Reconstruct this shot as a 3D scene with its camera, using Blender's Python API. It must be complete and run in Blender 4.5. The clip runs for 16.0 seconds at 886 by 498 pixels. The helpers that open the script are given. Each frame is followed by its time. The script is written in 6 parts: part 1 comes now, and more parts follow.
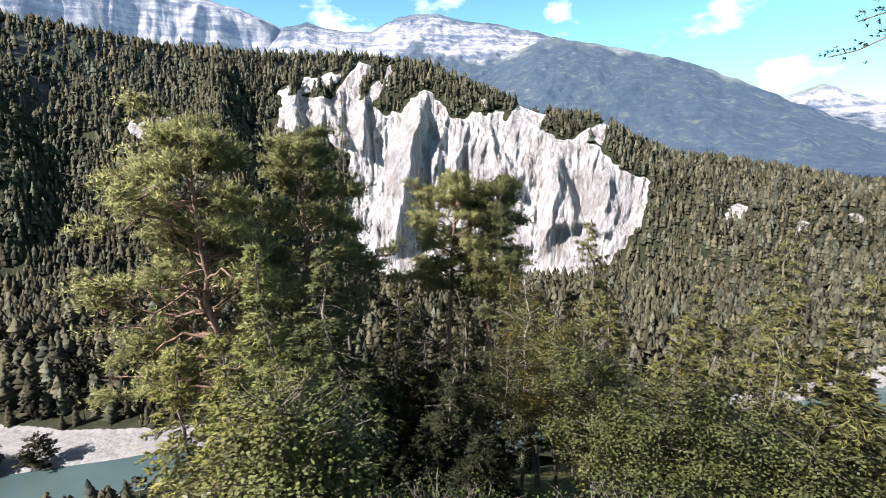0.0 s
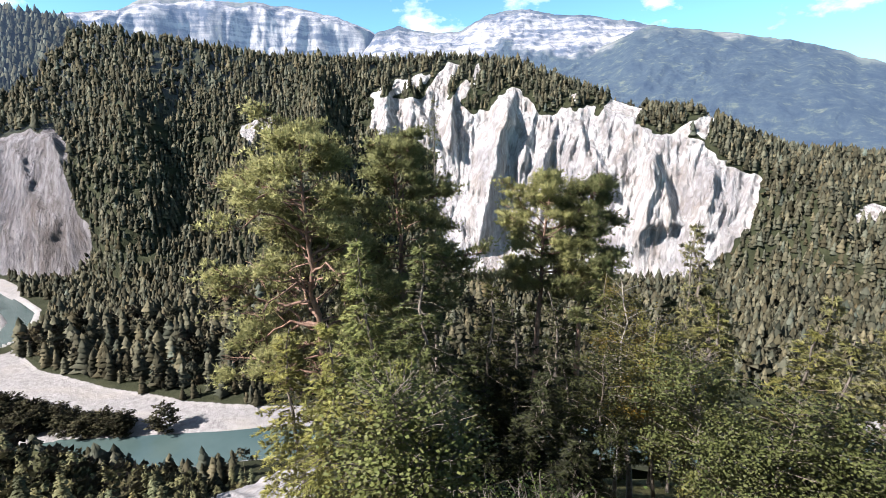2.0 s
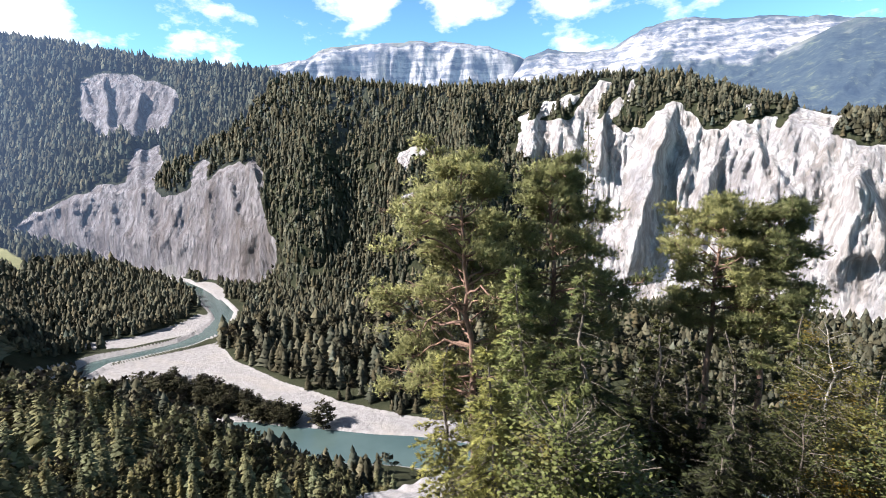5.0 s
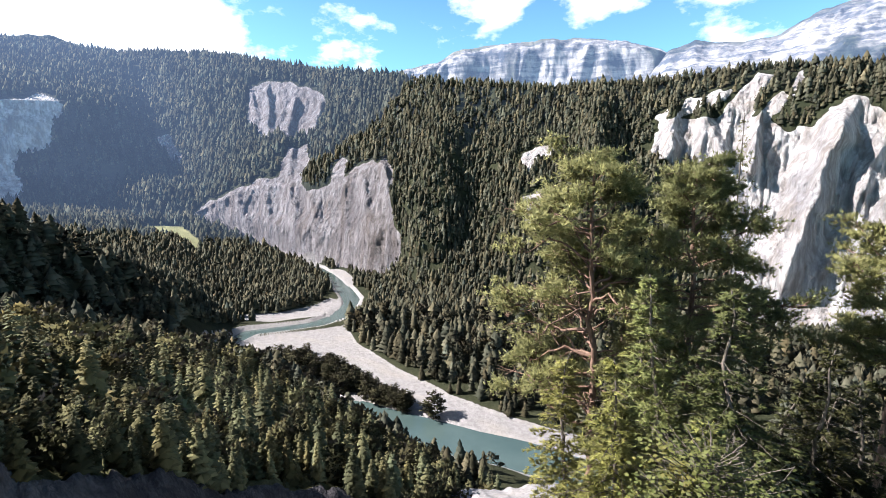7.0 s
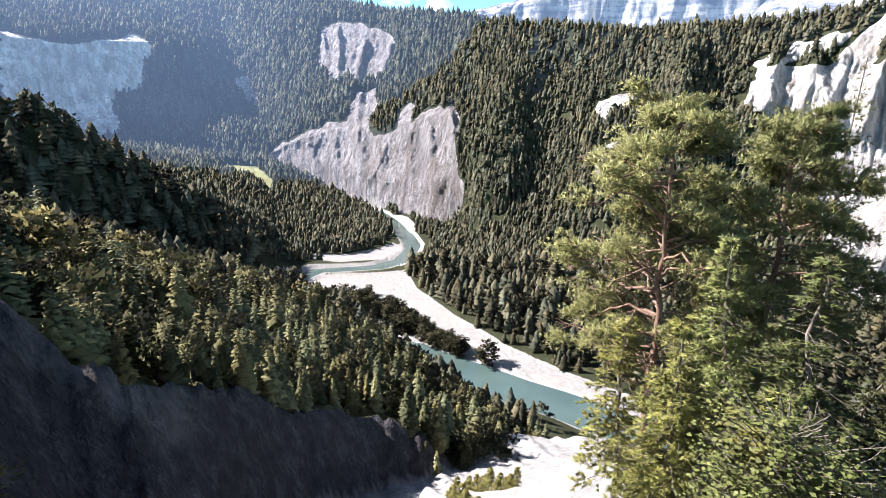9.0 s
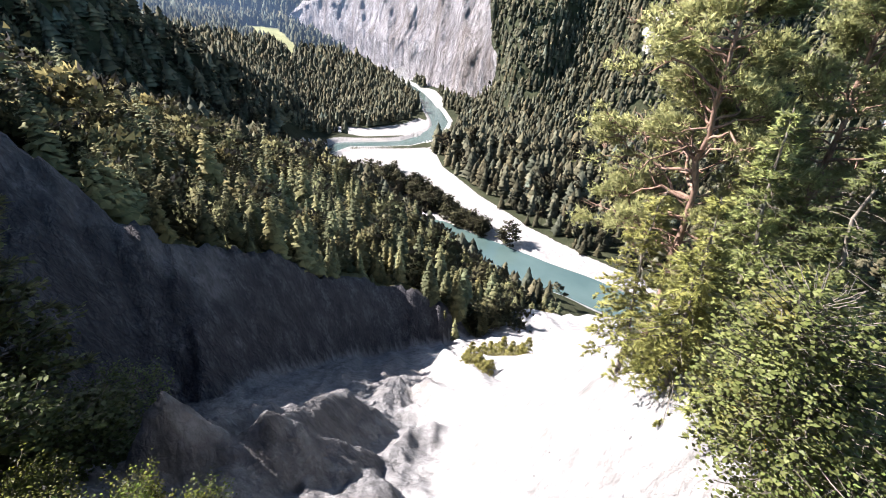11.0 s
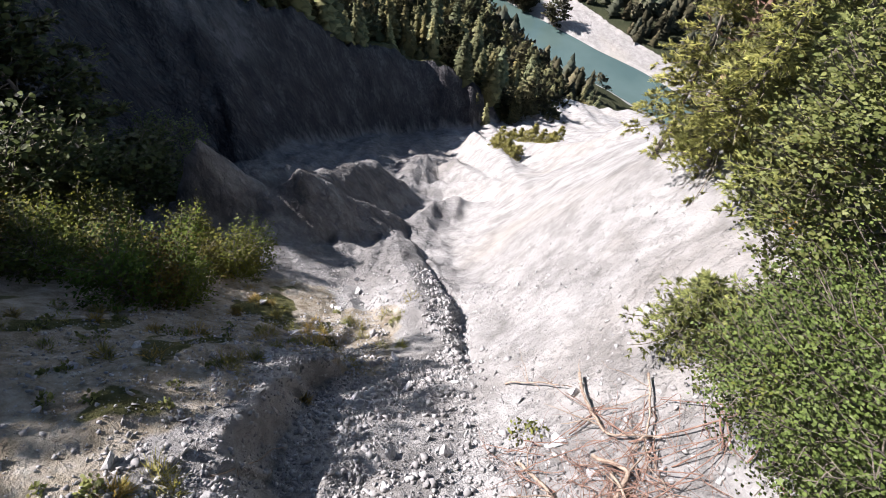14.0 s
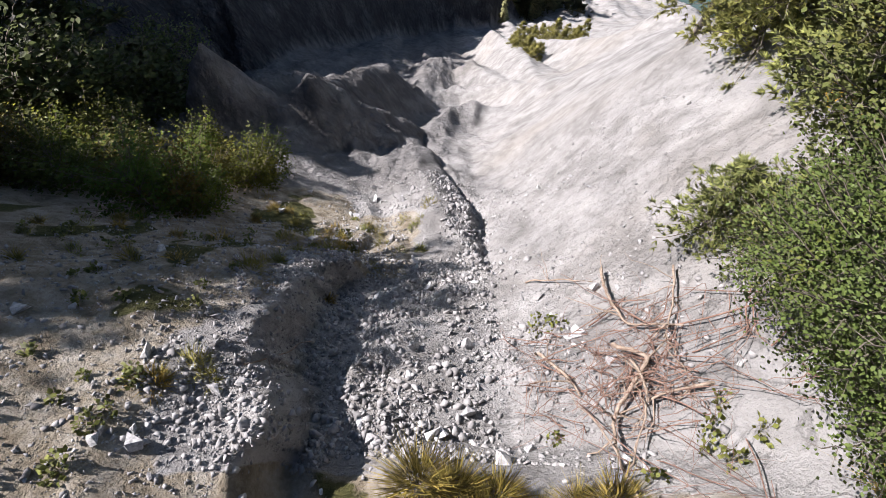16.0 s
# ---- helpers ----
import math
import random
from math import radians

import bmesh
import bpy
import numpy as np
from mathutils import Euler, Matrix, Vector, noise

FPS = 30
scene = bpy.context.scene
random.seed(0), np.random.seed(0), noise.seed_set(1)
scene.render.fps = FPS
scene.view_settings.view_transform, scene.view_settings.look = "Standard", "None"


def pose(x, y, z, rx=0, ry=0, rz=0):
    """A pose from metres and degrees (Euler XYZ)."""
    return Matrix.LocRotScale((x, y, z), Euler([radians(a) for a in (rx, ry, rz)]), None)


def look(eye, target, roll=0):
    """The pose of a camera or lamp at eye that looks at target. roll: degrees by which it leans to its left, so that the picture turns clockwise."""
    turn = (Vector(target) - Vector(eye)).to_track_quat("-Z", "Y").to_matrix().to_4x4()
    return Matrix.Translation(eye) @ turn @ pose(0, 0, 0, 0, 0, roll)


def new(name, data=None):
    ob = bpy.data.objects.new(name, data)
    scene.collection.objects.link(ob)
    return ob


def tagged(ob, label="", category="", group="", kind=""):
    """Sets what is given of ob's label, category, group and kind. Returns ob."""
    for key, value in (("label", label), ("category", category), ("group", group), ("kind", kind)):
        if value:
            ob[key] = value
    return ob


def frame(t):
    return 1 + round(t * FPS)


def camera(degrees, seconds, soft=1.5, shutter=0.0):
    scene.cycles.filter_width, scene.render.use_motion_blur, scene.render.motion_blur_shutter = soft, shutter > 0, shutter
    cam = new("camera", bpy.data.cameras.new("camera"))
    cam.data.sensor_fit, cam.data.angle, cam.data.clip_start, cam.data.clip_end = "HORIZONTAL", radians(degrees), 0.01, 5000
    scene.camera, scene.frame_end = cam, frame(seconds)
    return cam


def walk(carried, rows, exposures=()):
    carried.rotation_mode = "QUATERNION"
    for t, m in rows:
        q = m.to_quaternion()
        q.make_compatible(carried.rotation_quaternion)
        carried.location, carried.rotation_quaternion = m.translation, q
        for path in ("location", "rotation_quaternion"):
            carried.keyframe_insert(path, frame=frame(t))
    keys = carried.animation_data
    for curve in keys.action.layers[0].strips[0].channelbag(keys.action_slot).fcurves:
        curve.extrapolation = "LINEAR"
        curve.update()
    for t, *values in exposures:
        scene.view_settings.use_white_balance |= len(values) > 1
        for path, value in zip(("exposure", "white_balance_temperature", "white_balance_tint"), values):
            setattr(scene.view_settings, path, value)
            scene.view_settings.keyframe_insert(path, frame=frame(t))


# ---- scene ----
# The camera looks out over the gorge from the rim, turns left and tilts down.
# Rows: seconds, place (river level is z = 0), pitch, lean, turn.
cam = camera(87.0, 16.0, soft=0.5)
ROWS = [
    (0.0, 0.000, 0.000, 200.000, -12.00, -0.00, -0.00),
    (0.5, -0.046, -0.020, 200.007, -12.32, -0.03, 1.82),
    (1.0, -0.107, -0.044, 200.021, -12.37, 0.24, 4.40),
    (1.5, -0.171, -0.076, 200.039, -12.24, 0.56, 6.95),
    (2.0, -0.249, -0.112, 200.053, -12.13, 0.92, 10.33),
    (2.5, -0.310, -0.144, 200.070, -12.06, 1.62, 13.35),
    (3.0, -0.381, -0.175, 200.088, -11.60, 2.53, 16.87),
    (5.5, -0.645, -0.341, 200.220, -8.39, 1.53, 31.25),
    (6.0, -0.690, -0.373, 200.224, -8.27, 1.10, 35.48),
    (6.5, -0.729, -0.401, 200.210, -8.41, 1.12, 39.04),
    (7.0, -0.769, -0.419, 200.194, -8.60, 0.95, 42.53),
    (7.5, -0.801, -0.423, 200.176, -8.80, 0.56, 45.03),
    (8.0, -0.828, -0.417, 200.147, -10.15, 0.19, 47.51),
    (10.5, -0.942, -0.343, 199.874, -25.26, -1.19, 53.17),
    (11.0, -0.967, -0.352, 199.769, -29.51, -1.91, 54.27),
    (11.5, -0.987, -0.363, 199.649, -33.18, -2.88, 55.31),
    (12.0, -0.988, -0.390, 199.511, -38.08, -3.48, 56.62),
    (12.5, -0.987, -0.403, 199.385, -42.41, -3.68, 57.48),
    (13.0, -0.977, -0.417, 199.273, -47.34, -3.74, 58.29),
    (13.5, -0.965, -0.433, 199.174, -51.15, -3.60, 58.94),
    (14.0, -0.946, -0.457, 199.064, -55.49, -3.01, 59.74),
    (14.5, -0.923, -0.480, 198.985, -58.69, -2.32, 60.25),
    (15.0, -0.896, -0.503, 198.910, -61.85, -1.68, 60.50),
    (15.5, -0.874, -0.507, 198.860, -63.94, -1.13, 60.40),
    (16.0, -0.846, -0.507, 198.787, -66.11, -0.42, 59.72),
]
walk(cam, [(t, pose(x, y, z, 90 + p, r, w)) for t, x, y, z, p, r, w in ROWS],
     exposures=[(t, e, 6500, 17) for t, e in ((0, 1.46), (3, 1.52), (5.5, 1.5), (8, 1.68), (10.5, 2.2), (12.5, 1.96), (14, 1.62), (16, 1.38))])

# ---- sky, sun ----
SUN_BEARING, SUN_HEIGHT = 128.0, 40.0   # degrees left of the first view, degrees up
world = bpy.data.worlds.new("sky")
scene.world = world
world.use_nodes = True
wn, wl = world.node_tree.nodes, world.node_tree.links
wn.clear()
w_out = wn.new("ShaderNodeOutputWorld")
w_bg = wn.new("ShaderNodeBackground")
w_sky = wn.new("ShaderNodeTexSky")
w_sky.sky_type, w_sky.sun_disc = "NISHITA", False
w_sky.sun_elevation, w_sky.sun_rotation = radians(SUN_HEIGHT), radians(-SUN_BEARING)
w_sky.altitude, w_sky.air_density, w_sky.dust_density = 800, 1.1, 0.35
w_bg.inputs["Strength"].default_value = 0.050
# fair-weather clouds, low over the mountains: noise, raised where the clouds stand
w_co = wn.new("ShaderNodeTexCoord")
w_map = wn.new("ShaderNodeMapping")
w_map.inputs["Scale"].default_value = (1.0, 1.0, 1.9)
w_noise = wn.new("ShaderNodeTexNoise")
w_noise.inputs["Scale"].default_value, w_noise.inputs["Detail"].default_value, w_noise.inputs["Roughness"].default_value = 7.5, 9, 0.58
wl.new(w_co.outputs["Generated"], w_map.inputs["Vector"])
wl.new(w_map.outputs["Vector"], w_noise.inputs["Vector"])
w_total = w_noise.outputs["Fac"]
# bearing left of the first view, height, half width in degrees, amount
for c_az, c_el, c_w, c_amt in ((80, 19, 26, 0.30), (12, 17.5, 6.5, 0.17), (1, 18.0, 6, 0.17), (-13, 15.3, 2.2, 0.16), (38, 20, 7, 0.14), (26, 18.5, 5, 0.14), (-34.5, 7.2, 3.0, 0.2), (52, 15, 6, 0.12),
                               (150, 35, 25, 0.15), (-110, 30, 25, 0.15), (-60, 45, 20, 0.12)):
    w_dot = wn.new("ShaderNodeVectorMath")
    w_dot.operation = "DOT_PRODUCT"
    w_dot.inputs[1].default_value = (-math.sin(radians(c_az)) * math.cos(radians(c_el)), math.cos(radians(c_az)) * math.cos(radians(c_el)), math.sin(radians(c_el)))
    w_bank = wn.new("ShaderNodeMapRange")
    w_bank.interpolation_type = "SMOOTHSTEP"
    w_bank.inputs["From Min"].default_value, w_bank.inputs["From Max"].default_value = math.cos(radians(c_w)), 1.0
    w_bank.inputs["To Max"].default_value = c_amt
    w_sum = wn.new("ShaderNodeMath")
    wl.new(w_co.outputs["Generated"], w_dot.inputs[0])
    wl.new(w_dot.outputs["Value"], w_bank.inputs["Value"])
    wl.new(w_total, w_sum.inputs[0])
    wl.new(w_bank.outputs["Result"], w_sum.inputs[1])
    w_total = w_sum.outputs[0]
w_ramp = wn.new("ShaderNodeValToRGB")
w_ramp.color_ramp.elements[0].position, w_ramp.color_ramp.elements[1].position = 0.60, 0.82
w_mix = wn.new("ShaderNodeMixRGB")
w_mix.inputs["Color2"].default_value = (17.0, 17.4, 18.0, 1)
wl.new(w_total, w_ramp.inputs["Fac"])
wl.new(w_ramp.outputs["Color"], w_mix.inputs["Fac"])
# a clear mountain sky: bright near the skyline, deep at the zenith
w_sep = wn.new("ShaderNodeSeparateXYZ")
w_deep = wn.new("ShaderNodeMapRange")
w_deep.interpolation_type = "SMOOTHSTEP"
w_deep.inputs["From Min"].default_value, w_deep.inputs["From Max"].default_value = 0.2, 0.75
w_grade = wn.new("ShaderNodeMixRGB")
w_grade.inputs["Color1"].default_value, w_grade.inputs["Color2"].default_value = (1.05, 1.75, 1.85, 1), (0.36, 0.46, 0.57, 1)
w_tone = wn.new("ShaderNodeMixRGB")
w_tone.blend_type = "MULTIPLY"
w_tone.inputs["Fac"].default_value = 1.0
wl.new(w_co.outputs["Generated"], w_sep.inputs["Vector"])
wl.new(w_sep.outputs["Z"], w_deep.inputs["Value"])
wl.new(w_deep.outputs["Result"], w_grade.inputs["Fac"])
wl.new(w_grade.outputs["Color"], w_tone.inputs["Color2"])
wl.new(w_sky.outputs["Color"], w_tone.inputs["Color1"])
wl.new(w_tone.outputs["Color"], w_mix.inputs["Color1"])
wl.new(w_mix.outputs["Color"], w_bg.inputs["Color"])
wl.new(w_bg.outputs["Background"], w_out.inputs["Surface"])

sun_data = bpy.data.lights.new("sun", "SUN")
sun_data.energy, sun_data.angle, sun_data.color = 5.2, radians(0.53), (1.0, 0.965, 0.925)
sun = new("sun", sun_data)
to_sun = Vector((-math.sin(radians(SUN_BEARING)) * math.cos(radians(SUN_HEIGHT)),
                 math.cos(radians(SUN_BEARING)) * math.cos(radians(SUN_HEIGHT)), math.sin(radians(SUN_HEIGHT))))
sun.matrix_world = look(to_sun * 1500, (0, 0, 0))

# ---- materials ----
def material(name, rough=0.9, spec=0.2):
    m = bpy.data.materials.new(name)
    m.use_nodes = True
    b = m.node_tree.nodes["Principled BSDF"]
    b.inputs["Roughness"].default_value = rough
    b.inputs["Specular IOR Level"].default_value = spec
    return m, m.node_tree.nodes, m.node_tree.links, b


def noise_node(n, l, scale, detail=6, rough=0.55, vector=None, stretch=None, distort=0.0):
    t = n.new("ShaderNodeTexNoise")
    t.inputs["Scale"].default_value, t.inputs["Detail"].default_value = scale, detail
    t.inputs["Roughness"].default_value, t.inputs["Distortion"].default_value = rough, distort
    src = vector
    if src is None:
        src = n.new("ShaderNodeNewGeometry").outputs["Position"]
    if stretch:
        mp = n.new("ShaderNodeMapping")
        mp.inputs["Scale"].default_value = stretch
        l.new(src, mp.inputs["Vector"])
        src = mp.outputs["Vector"]
    l.new(src, t.inputs["Vector"])
    return t.outputs["Fac"]


def ramp(n, l, fac, stops):
    r = n.new("ShaderNodeValToRGB")
    e = r.color_ramp.elements
    while len(e) < len(stops):
        e.new(0.5)
    for el, (p, c) in zip(e, stops):
        el.position, el.color = p, (*c, 1)
    l.new(fac, r.inputs["Fac"])
    return r.outputs["Color"]


def mixed(n, l, fac, a, b, mode="MIX"):
    m = n.new("ShaderNodeMixRGB")
    m.blend_type = mode
    for key, v in (("Fac", fac), ("Color1", a), ("Color2", b)):
        if isinstance(v, (int, float)):
            m.inputs[key].default_value = v
        elif isinstance(v, tuple):
            m.inputs[key].default_value = (*v, 1)
        else:
            l.new(v, m.inputs[key])
    return m.outputs["Color"]


def bump(n, l, b, height, strength, distance):
    k = n.new("ShaderNodeBump")
    k.inputs["Strength"].default_value, k.inputs["Distance"].default_value = strength, distance
    l.new(height, k.inputs["Height"])
    l.new(k.outputs["Normal"], b.inputs["Normal"])


def facets(n, l, scale, stretch, vector, warp=0.0, feature="F1"):
    """Broken rock: cells with sharp creases between them; vector bent by noise."""
    mp = n.new("ShaderNodeMapping")
    mp.inputs["Scale"].default_value = stretch
    l.new(vector, mp.inputs["Vector"])
    src = mp.outputs["Vector"]
    if warp:
        nz = n.new("ShaderNodeTexNoise")
        nz.inputs["Scale"].default_value, nz.inputs["Detail"].default_value = scale * 0.7, 4
        l.new(src, nz.inputs["Vector"])
        va = n.new("ShaderNodeVectorMath")
        va.operation = "MULTIPLY_ADD"
        va.inputs[1].default_value = (warp / scale,) * 3
        l.new(nz.outputs["Color"], va.inputs[0])
        l.new(src, va.inputs[2])
        src = va.outputs["Vector"]
    v = n.new("ShaderNodeTexVoronoi")
    v.feature = feature
    v.inputs["Scale"].default_value = scale
    l.new(src, v.inputs["Vector"])
    return v.outputs["Distance"]


def maths(n, l, op, a, b):
    k = n.new("ShaderNodeMath")
    k.operation = op
    for i, v in enumerate((a, b)):
        if isinstance(v, (int, float)):
            k.inputs[i].default_value = v
        else:
            l.new(v, k.inputs[i])
    return k.outputs[0]


def attribute(n, name, out="Fac"):
    a = n.new("ShaderNodeAttribute")
    a.attribute_name = name
    return a.outputs[out]


def ragged(n, l, name, scale, amount=0.7):
    """A mask with an uneven, sharp edge."""
    f = noise_node(n, l, scale, 7, 0.65)
    k = n.new("ShaderNodeMath")
    k.operation = "MULTIPLY_ADD"
    k.inputs[1].default_value = amount
    l.new(f, k.inputs[0])
    l.new(attribute(n, name), k.inputs[2])
    return ramp(n, l, k.outputs[0], [(0.42 + amount / 2, (0, 0, 0)), (0.55 + amount / 2, (1, 1, 1))])


def haze_glow(n, l, b, amount):
    """Haze painted as a blue glow of the surface itself, more with distance."""
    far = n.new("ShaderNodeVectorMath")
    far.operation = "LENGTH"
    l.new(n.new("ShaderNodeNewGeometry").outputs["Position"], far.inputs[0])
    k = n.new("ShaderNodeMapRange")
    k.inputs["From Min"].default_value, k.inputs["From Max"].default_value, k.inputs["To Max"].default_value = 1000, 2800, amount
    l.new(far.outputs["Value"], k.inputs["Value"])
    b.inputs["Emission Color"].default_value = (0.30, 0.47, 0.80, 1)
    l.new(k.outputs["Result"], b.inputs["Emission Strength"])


def leaf_material(name, dark, light, rough=0.55, translucent=0.25, warm=None, warm_share=0.0, haze=0.0, spec=0.15):
    """Foliage: colour varies from leaf to leaf and from tree to tree (tint attribute, object random)."""
    m, n, l, b = material(name, rough, spec)
    geo = n.new("ShaderNodeNewGeometry")
    col = mixed(n, l, geo.outputs["Random Per Island"], dark, light)
    if warm:
        big = noise_node(n, l, 0.9, 2)
        col = mixed(n, l, ramp(n, l, big, [(0.62 - warm_share, (0, 0, 0)), (0.78 - warm_share, (1, 1, 1))]), col, warm)
    tint = attribute(n, "tint", "Color")
    col = mixed(n, l, 1.0, col, tint, "MULTIPLY")
    l.new(col, b.inputs["Base Color"])
    # leaves are lit as the side of the clump that they sit on
    turned = n.new("ShaderNodeVectorTransform")
    turned.vector_type, turned.convert_from, turned.convert_to = "NORMAL", "OBJECT", "WORLD"
    l.new(attribute(n, "facing", "Vector"), turned.inputs["Vector"])
    l.new(turned.outputs["Vector"], b.inputs["Normal"])
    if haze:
        haze_glow(n, l, b, haze)
    tr = n.new("ShaderNodeBsdfTranslucent")
    l.new(col, tr.inputs["Color"])
    ms = n.new("ShaderNodeMixShader")
    ms.inputs["Fac"].default_value = translucent
    l.new(b.outputs["BSDF"], ms.inputs[1])
    l.new(tr.outputs["BSDF"], ms.inputs[2])
    l.new(ms.outputs["Shader"], n["Material Output"].inputs["Surface"])
    return m


def make_terrain_material():
    """Valley: forest soil and grass; pale limestone debris where rock=1; gravel where gravel=1; meadow."""
    m, n, l, b = material("valley_ground", 0.95, 0.1)
    pos = n.new("ShaderNodeNewGeometry").outputs["Position"]
    soil = ramp(n, l, noise_node(n, l, 0.05, 8), [(0.3, (0.018, 0.023, 0.012)), (0.7, (0.040, 0.043, 0.023))])
    fine = noise_node(n, l, 0.09, 9, 0.62, pos, (1, 1, 0.25))
    rock = ramp(n, l, fine, [(0.32, (0.40, 0.378, 0.362)), (0.45, (0.62, 0.605, 0.59)), (0.62, (0.74, 0.728, 0.72))])
    streak = noise_node(n, l, 0.035, 6, 0.6, pos, (1, 1, 0.12), 0.6)
    rock = mixed(n, l, ramp(n, l, streak, [(0.48, (0, 0, 0)), (0.66, (0.8, 0.8, 0.8))]), rock, (0.30, 0.255, 0.215))
    rock = mixed(n, l, ramp(n, l, noise_node(n, l, 0.02, 7, 0.65, pos, (1, 1, 0.35), 0.8), [(0.48, (0, 0, 0)), (0.62, (0.6, 0.6, 0.6))]), rock, (0.25, 0.245, 0.26))
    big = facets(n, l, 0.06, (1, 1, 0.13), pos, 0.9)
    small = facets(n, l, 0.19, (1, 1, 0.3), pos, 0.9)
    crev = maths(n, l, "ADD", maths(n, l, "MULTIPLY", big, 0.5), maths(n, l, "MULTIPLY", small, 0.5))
    # creases between the cells darkened, their shade put into the rock colour
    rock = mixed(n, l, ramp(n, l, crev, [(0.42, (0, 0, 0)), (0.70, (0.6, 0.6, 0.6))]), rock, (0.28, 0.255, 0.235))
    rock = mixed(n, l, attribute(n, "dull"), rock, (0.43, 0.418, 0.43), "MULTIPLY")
    grav = ramp(n, l, noise_node(n, l, 0.25, 8, 0.7), [(0.3, (0.18, 0.174, 0.167)), (0.65, (0.29, 0.281, 0.273))])
    bands = noise_node(n, l, 0.03, 4, 0.5, pos, (0.6, 1.6, 1))
    grav = mixed(n, l, ramp(n, l, bands, [(0.5, (0, 0, 0)), (0.7, (0.5, 0.5, 0.5))]), grav, (0.28, 0.26, 0.225))
    mead = ramp(n, l, noise_node(n, l, 0.03, 5), [(0.35, (0.15, 0.16, 0.07)), (0.7, (0.23, 0.225, 0.105))])
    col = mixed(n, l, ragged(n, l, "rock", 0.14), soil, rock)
    col = mixed(n, l, ragged(n, l, "gravel", 0.3), col, grav)
    col = mixed(n, l, attribute(n, "meadow"), col, mead)
    l.new(col, b.inputs["Base Color"])
    h = noise_node(n, l, 0.16, 11, 0.7, pos, (1, 1, 0.4))
    run = maths(n, l, "SUBTRACT", maths(n, l, "MULTIPLY", h, 0.9), maths(n, l, "ADD", maths(n, l, "MULTIPLY", big, 0.55), maths(n, l, "MULTIPLY", small, 0.22)))
    h = maths(n, l, "ADD", maths(n, l, "MULTIPLY", run, attribute(n, "rock")), maths(n, l, "MULTIPLY", h, 0.12))
    bump(n, l, b, h, 1.0, 16.0)
    # the far ground glows blue to paint the haze
    haze_glow(n, l, b, 0.16)
    return m


def make_slope_material():
    """The near slope: grey-white marl and scree, dry grass and brown soil by mask."""
    m, n, l, b = material("pale_marl", 0.95, 0.1)
    pos = n.new("ShaderNodeNewGeometry").outputs["Position"]
    base = ramp(n, l, noise_node(n, l, 0.8, 10, 0.65), [(0.3, (0.14, 0.136, 0.132)), (0.5, (0.265, 0.26, 0.256)), (0.7, (0.35, 0.345, 0.34))])
    grit = noise_node(n, l, 9.0, 6, 0.7)
    base = mixed(n, l, ramp(n, l, grit, [(0.5, (0, 0, 0)), (0.72, (0.55, 0.55, 0.55))]), base, (0.19, 0.185, 0.18))
    blot = noise_node(n, l, 0.14, 5)
    base = mixed(n, l, ramp(n, l, blot, [(0.5, (0, 0, 0)), (0.7, (0.5, 0.5, 0.5))]), base, (0.29, 0.265, 0.235))
    # long shallow cracks across the slope
    mp = n.new("ShaderNodeMapping")
    mp.inputs["Rotation"].default_value = (0, 0, radians(-66))
    l.new(pos, mp.inputs["Vector"])
    crack = noise_node(n, l, 1.5, 8, 0.6, mp.outputs["Vector"], (0.22, 1.5, 1.5), 0.4)
    base = mixed(n, l, ramp(n, l, crack, [(0.488, (0, 0, 0)), (0.5, (0.4, 0.4, 0.4)), (0.512, (0, 0, 0))]), base, (0.14, 0.135, 0.13))
    # near-black wall colour, the shade on it painted in
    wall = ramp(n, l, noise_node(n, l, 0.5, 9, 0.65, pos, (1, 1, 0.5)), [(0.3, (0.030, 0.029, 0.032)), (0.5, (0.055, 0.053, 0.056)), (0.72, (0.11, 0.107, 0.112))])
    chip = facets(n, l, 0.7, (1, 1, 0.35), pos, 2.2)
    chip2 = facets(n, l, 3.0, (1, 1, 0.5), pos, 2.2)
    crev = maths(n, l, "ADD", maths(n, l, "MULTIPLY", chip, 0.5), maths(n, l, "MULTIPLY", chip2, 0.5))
    # crease shade painted into wall and marl colour
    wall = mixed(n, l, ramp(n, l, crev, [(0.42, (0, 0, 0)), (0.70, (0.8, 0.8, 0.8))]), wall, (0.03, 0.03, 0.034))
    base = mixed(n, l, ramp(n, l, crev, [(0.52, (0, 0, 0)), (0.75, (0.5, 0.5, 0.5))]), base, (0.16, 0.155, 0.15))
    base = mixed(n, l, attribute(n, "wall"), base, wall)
    soil = ramp(n, l, noise_node(n, l, 3.0, 8, 0.7), [(0.28, (0.11, 0.085, 0.06)), (0.45, (0.22, 0.19, 0.145)), (0.6, (0.30, 0.275, 0.235)), (0.75, (0.40, 0.385, 0.36))])
    col = mixed(n, l, ragged(n, l, "soil", 2.5), base, soil)
    grass = ramp(n, l, noise_node(n, l, 4.0, 6, 0.7), [(0.3, (0.03, 0.035, 0.014)), (0.7, (0.10, 0.095, 0.04))])
    col = mixed(n, l, ragged(n, l, "grass", 3.0), col, grass)
    l.new(col, b.inputs["Base Color"])
    h = maths(n, l, "ADD", maths(n, l, "MULTIPLY", noise_node(n, l, 2.2, 12, 0.72), 0.26), maths(n, l, "MULTIPLY", noise_node(n, l, 17.0, 5, 0.7), 0.16))
    h = maths(n, l, "SUBTRACT", h, maths(n, l, "MULTIPLY", ramp(n, l, crack, [(0.48, (0, 0, 0)), (0.5, (1, 1, 1)), (0.52, (0, 0, 0))]), 0.05))
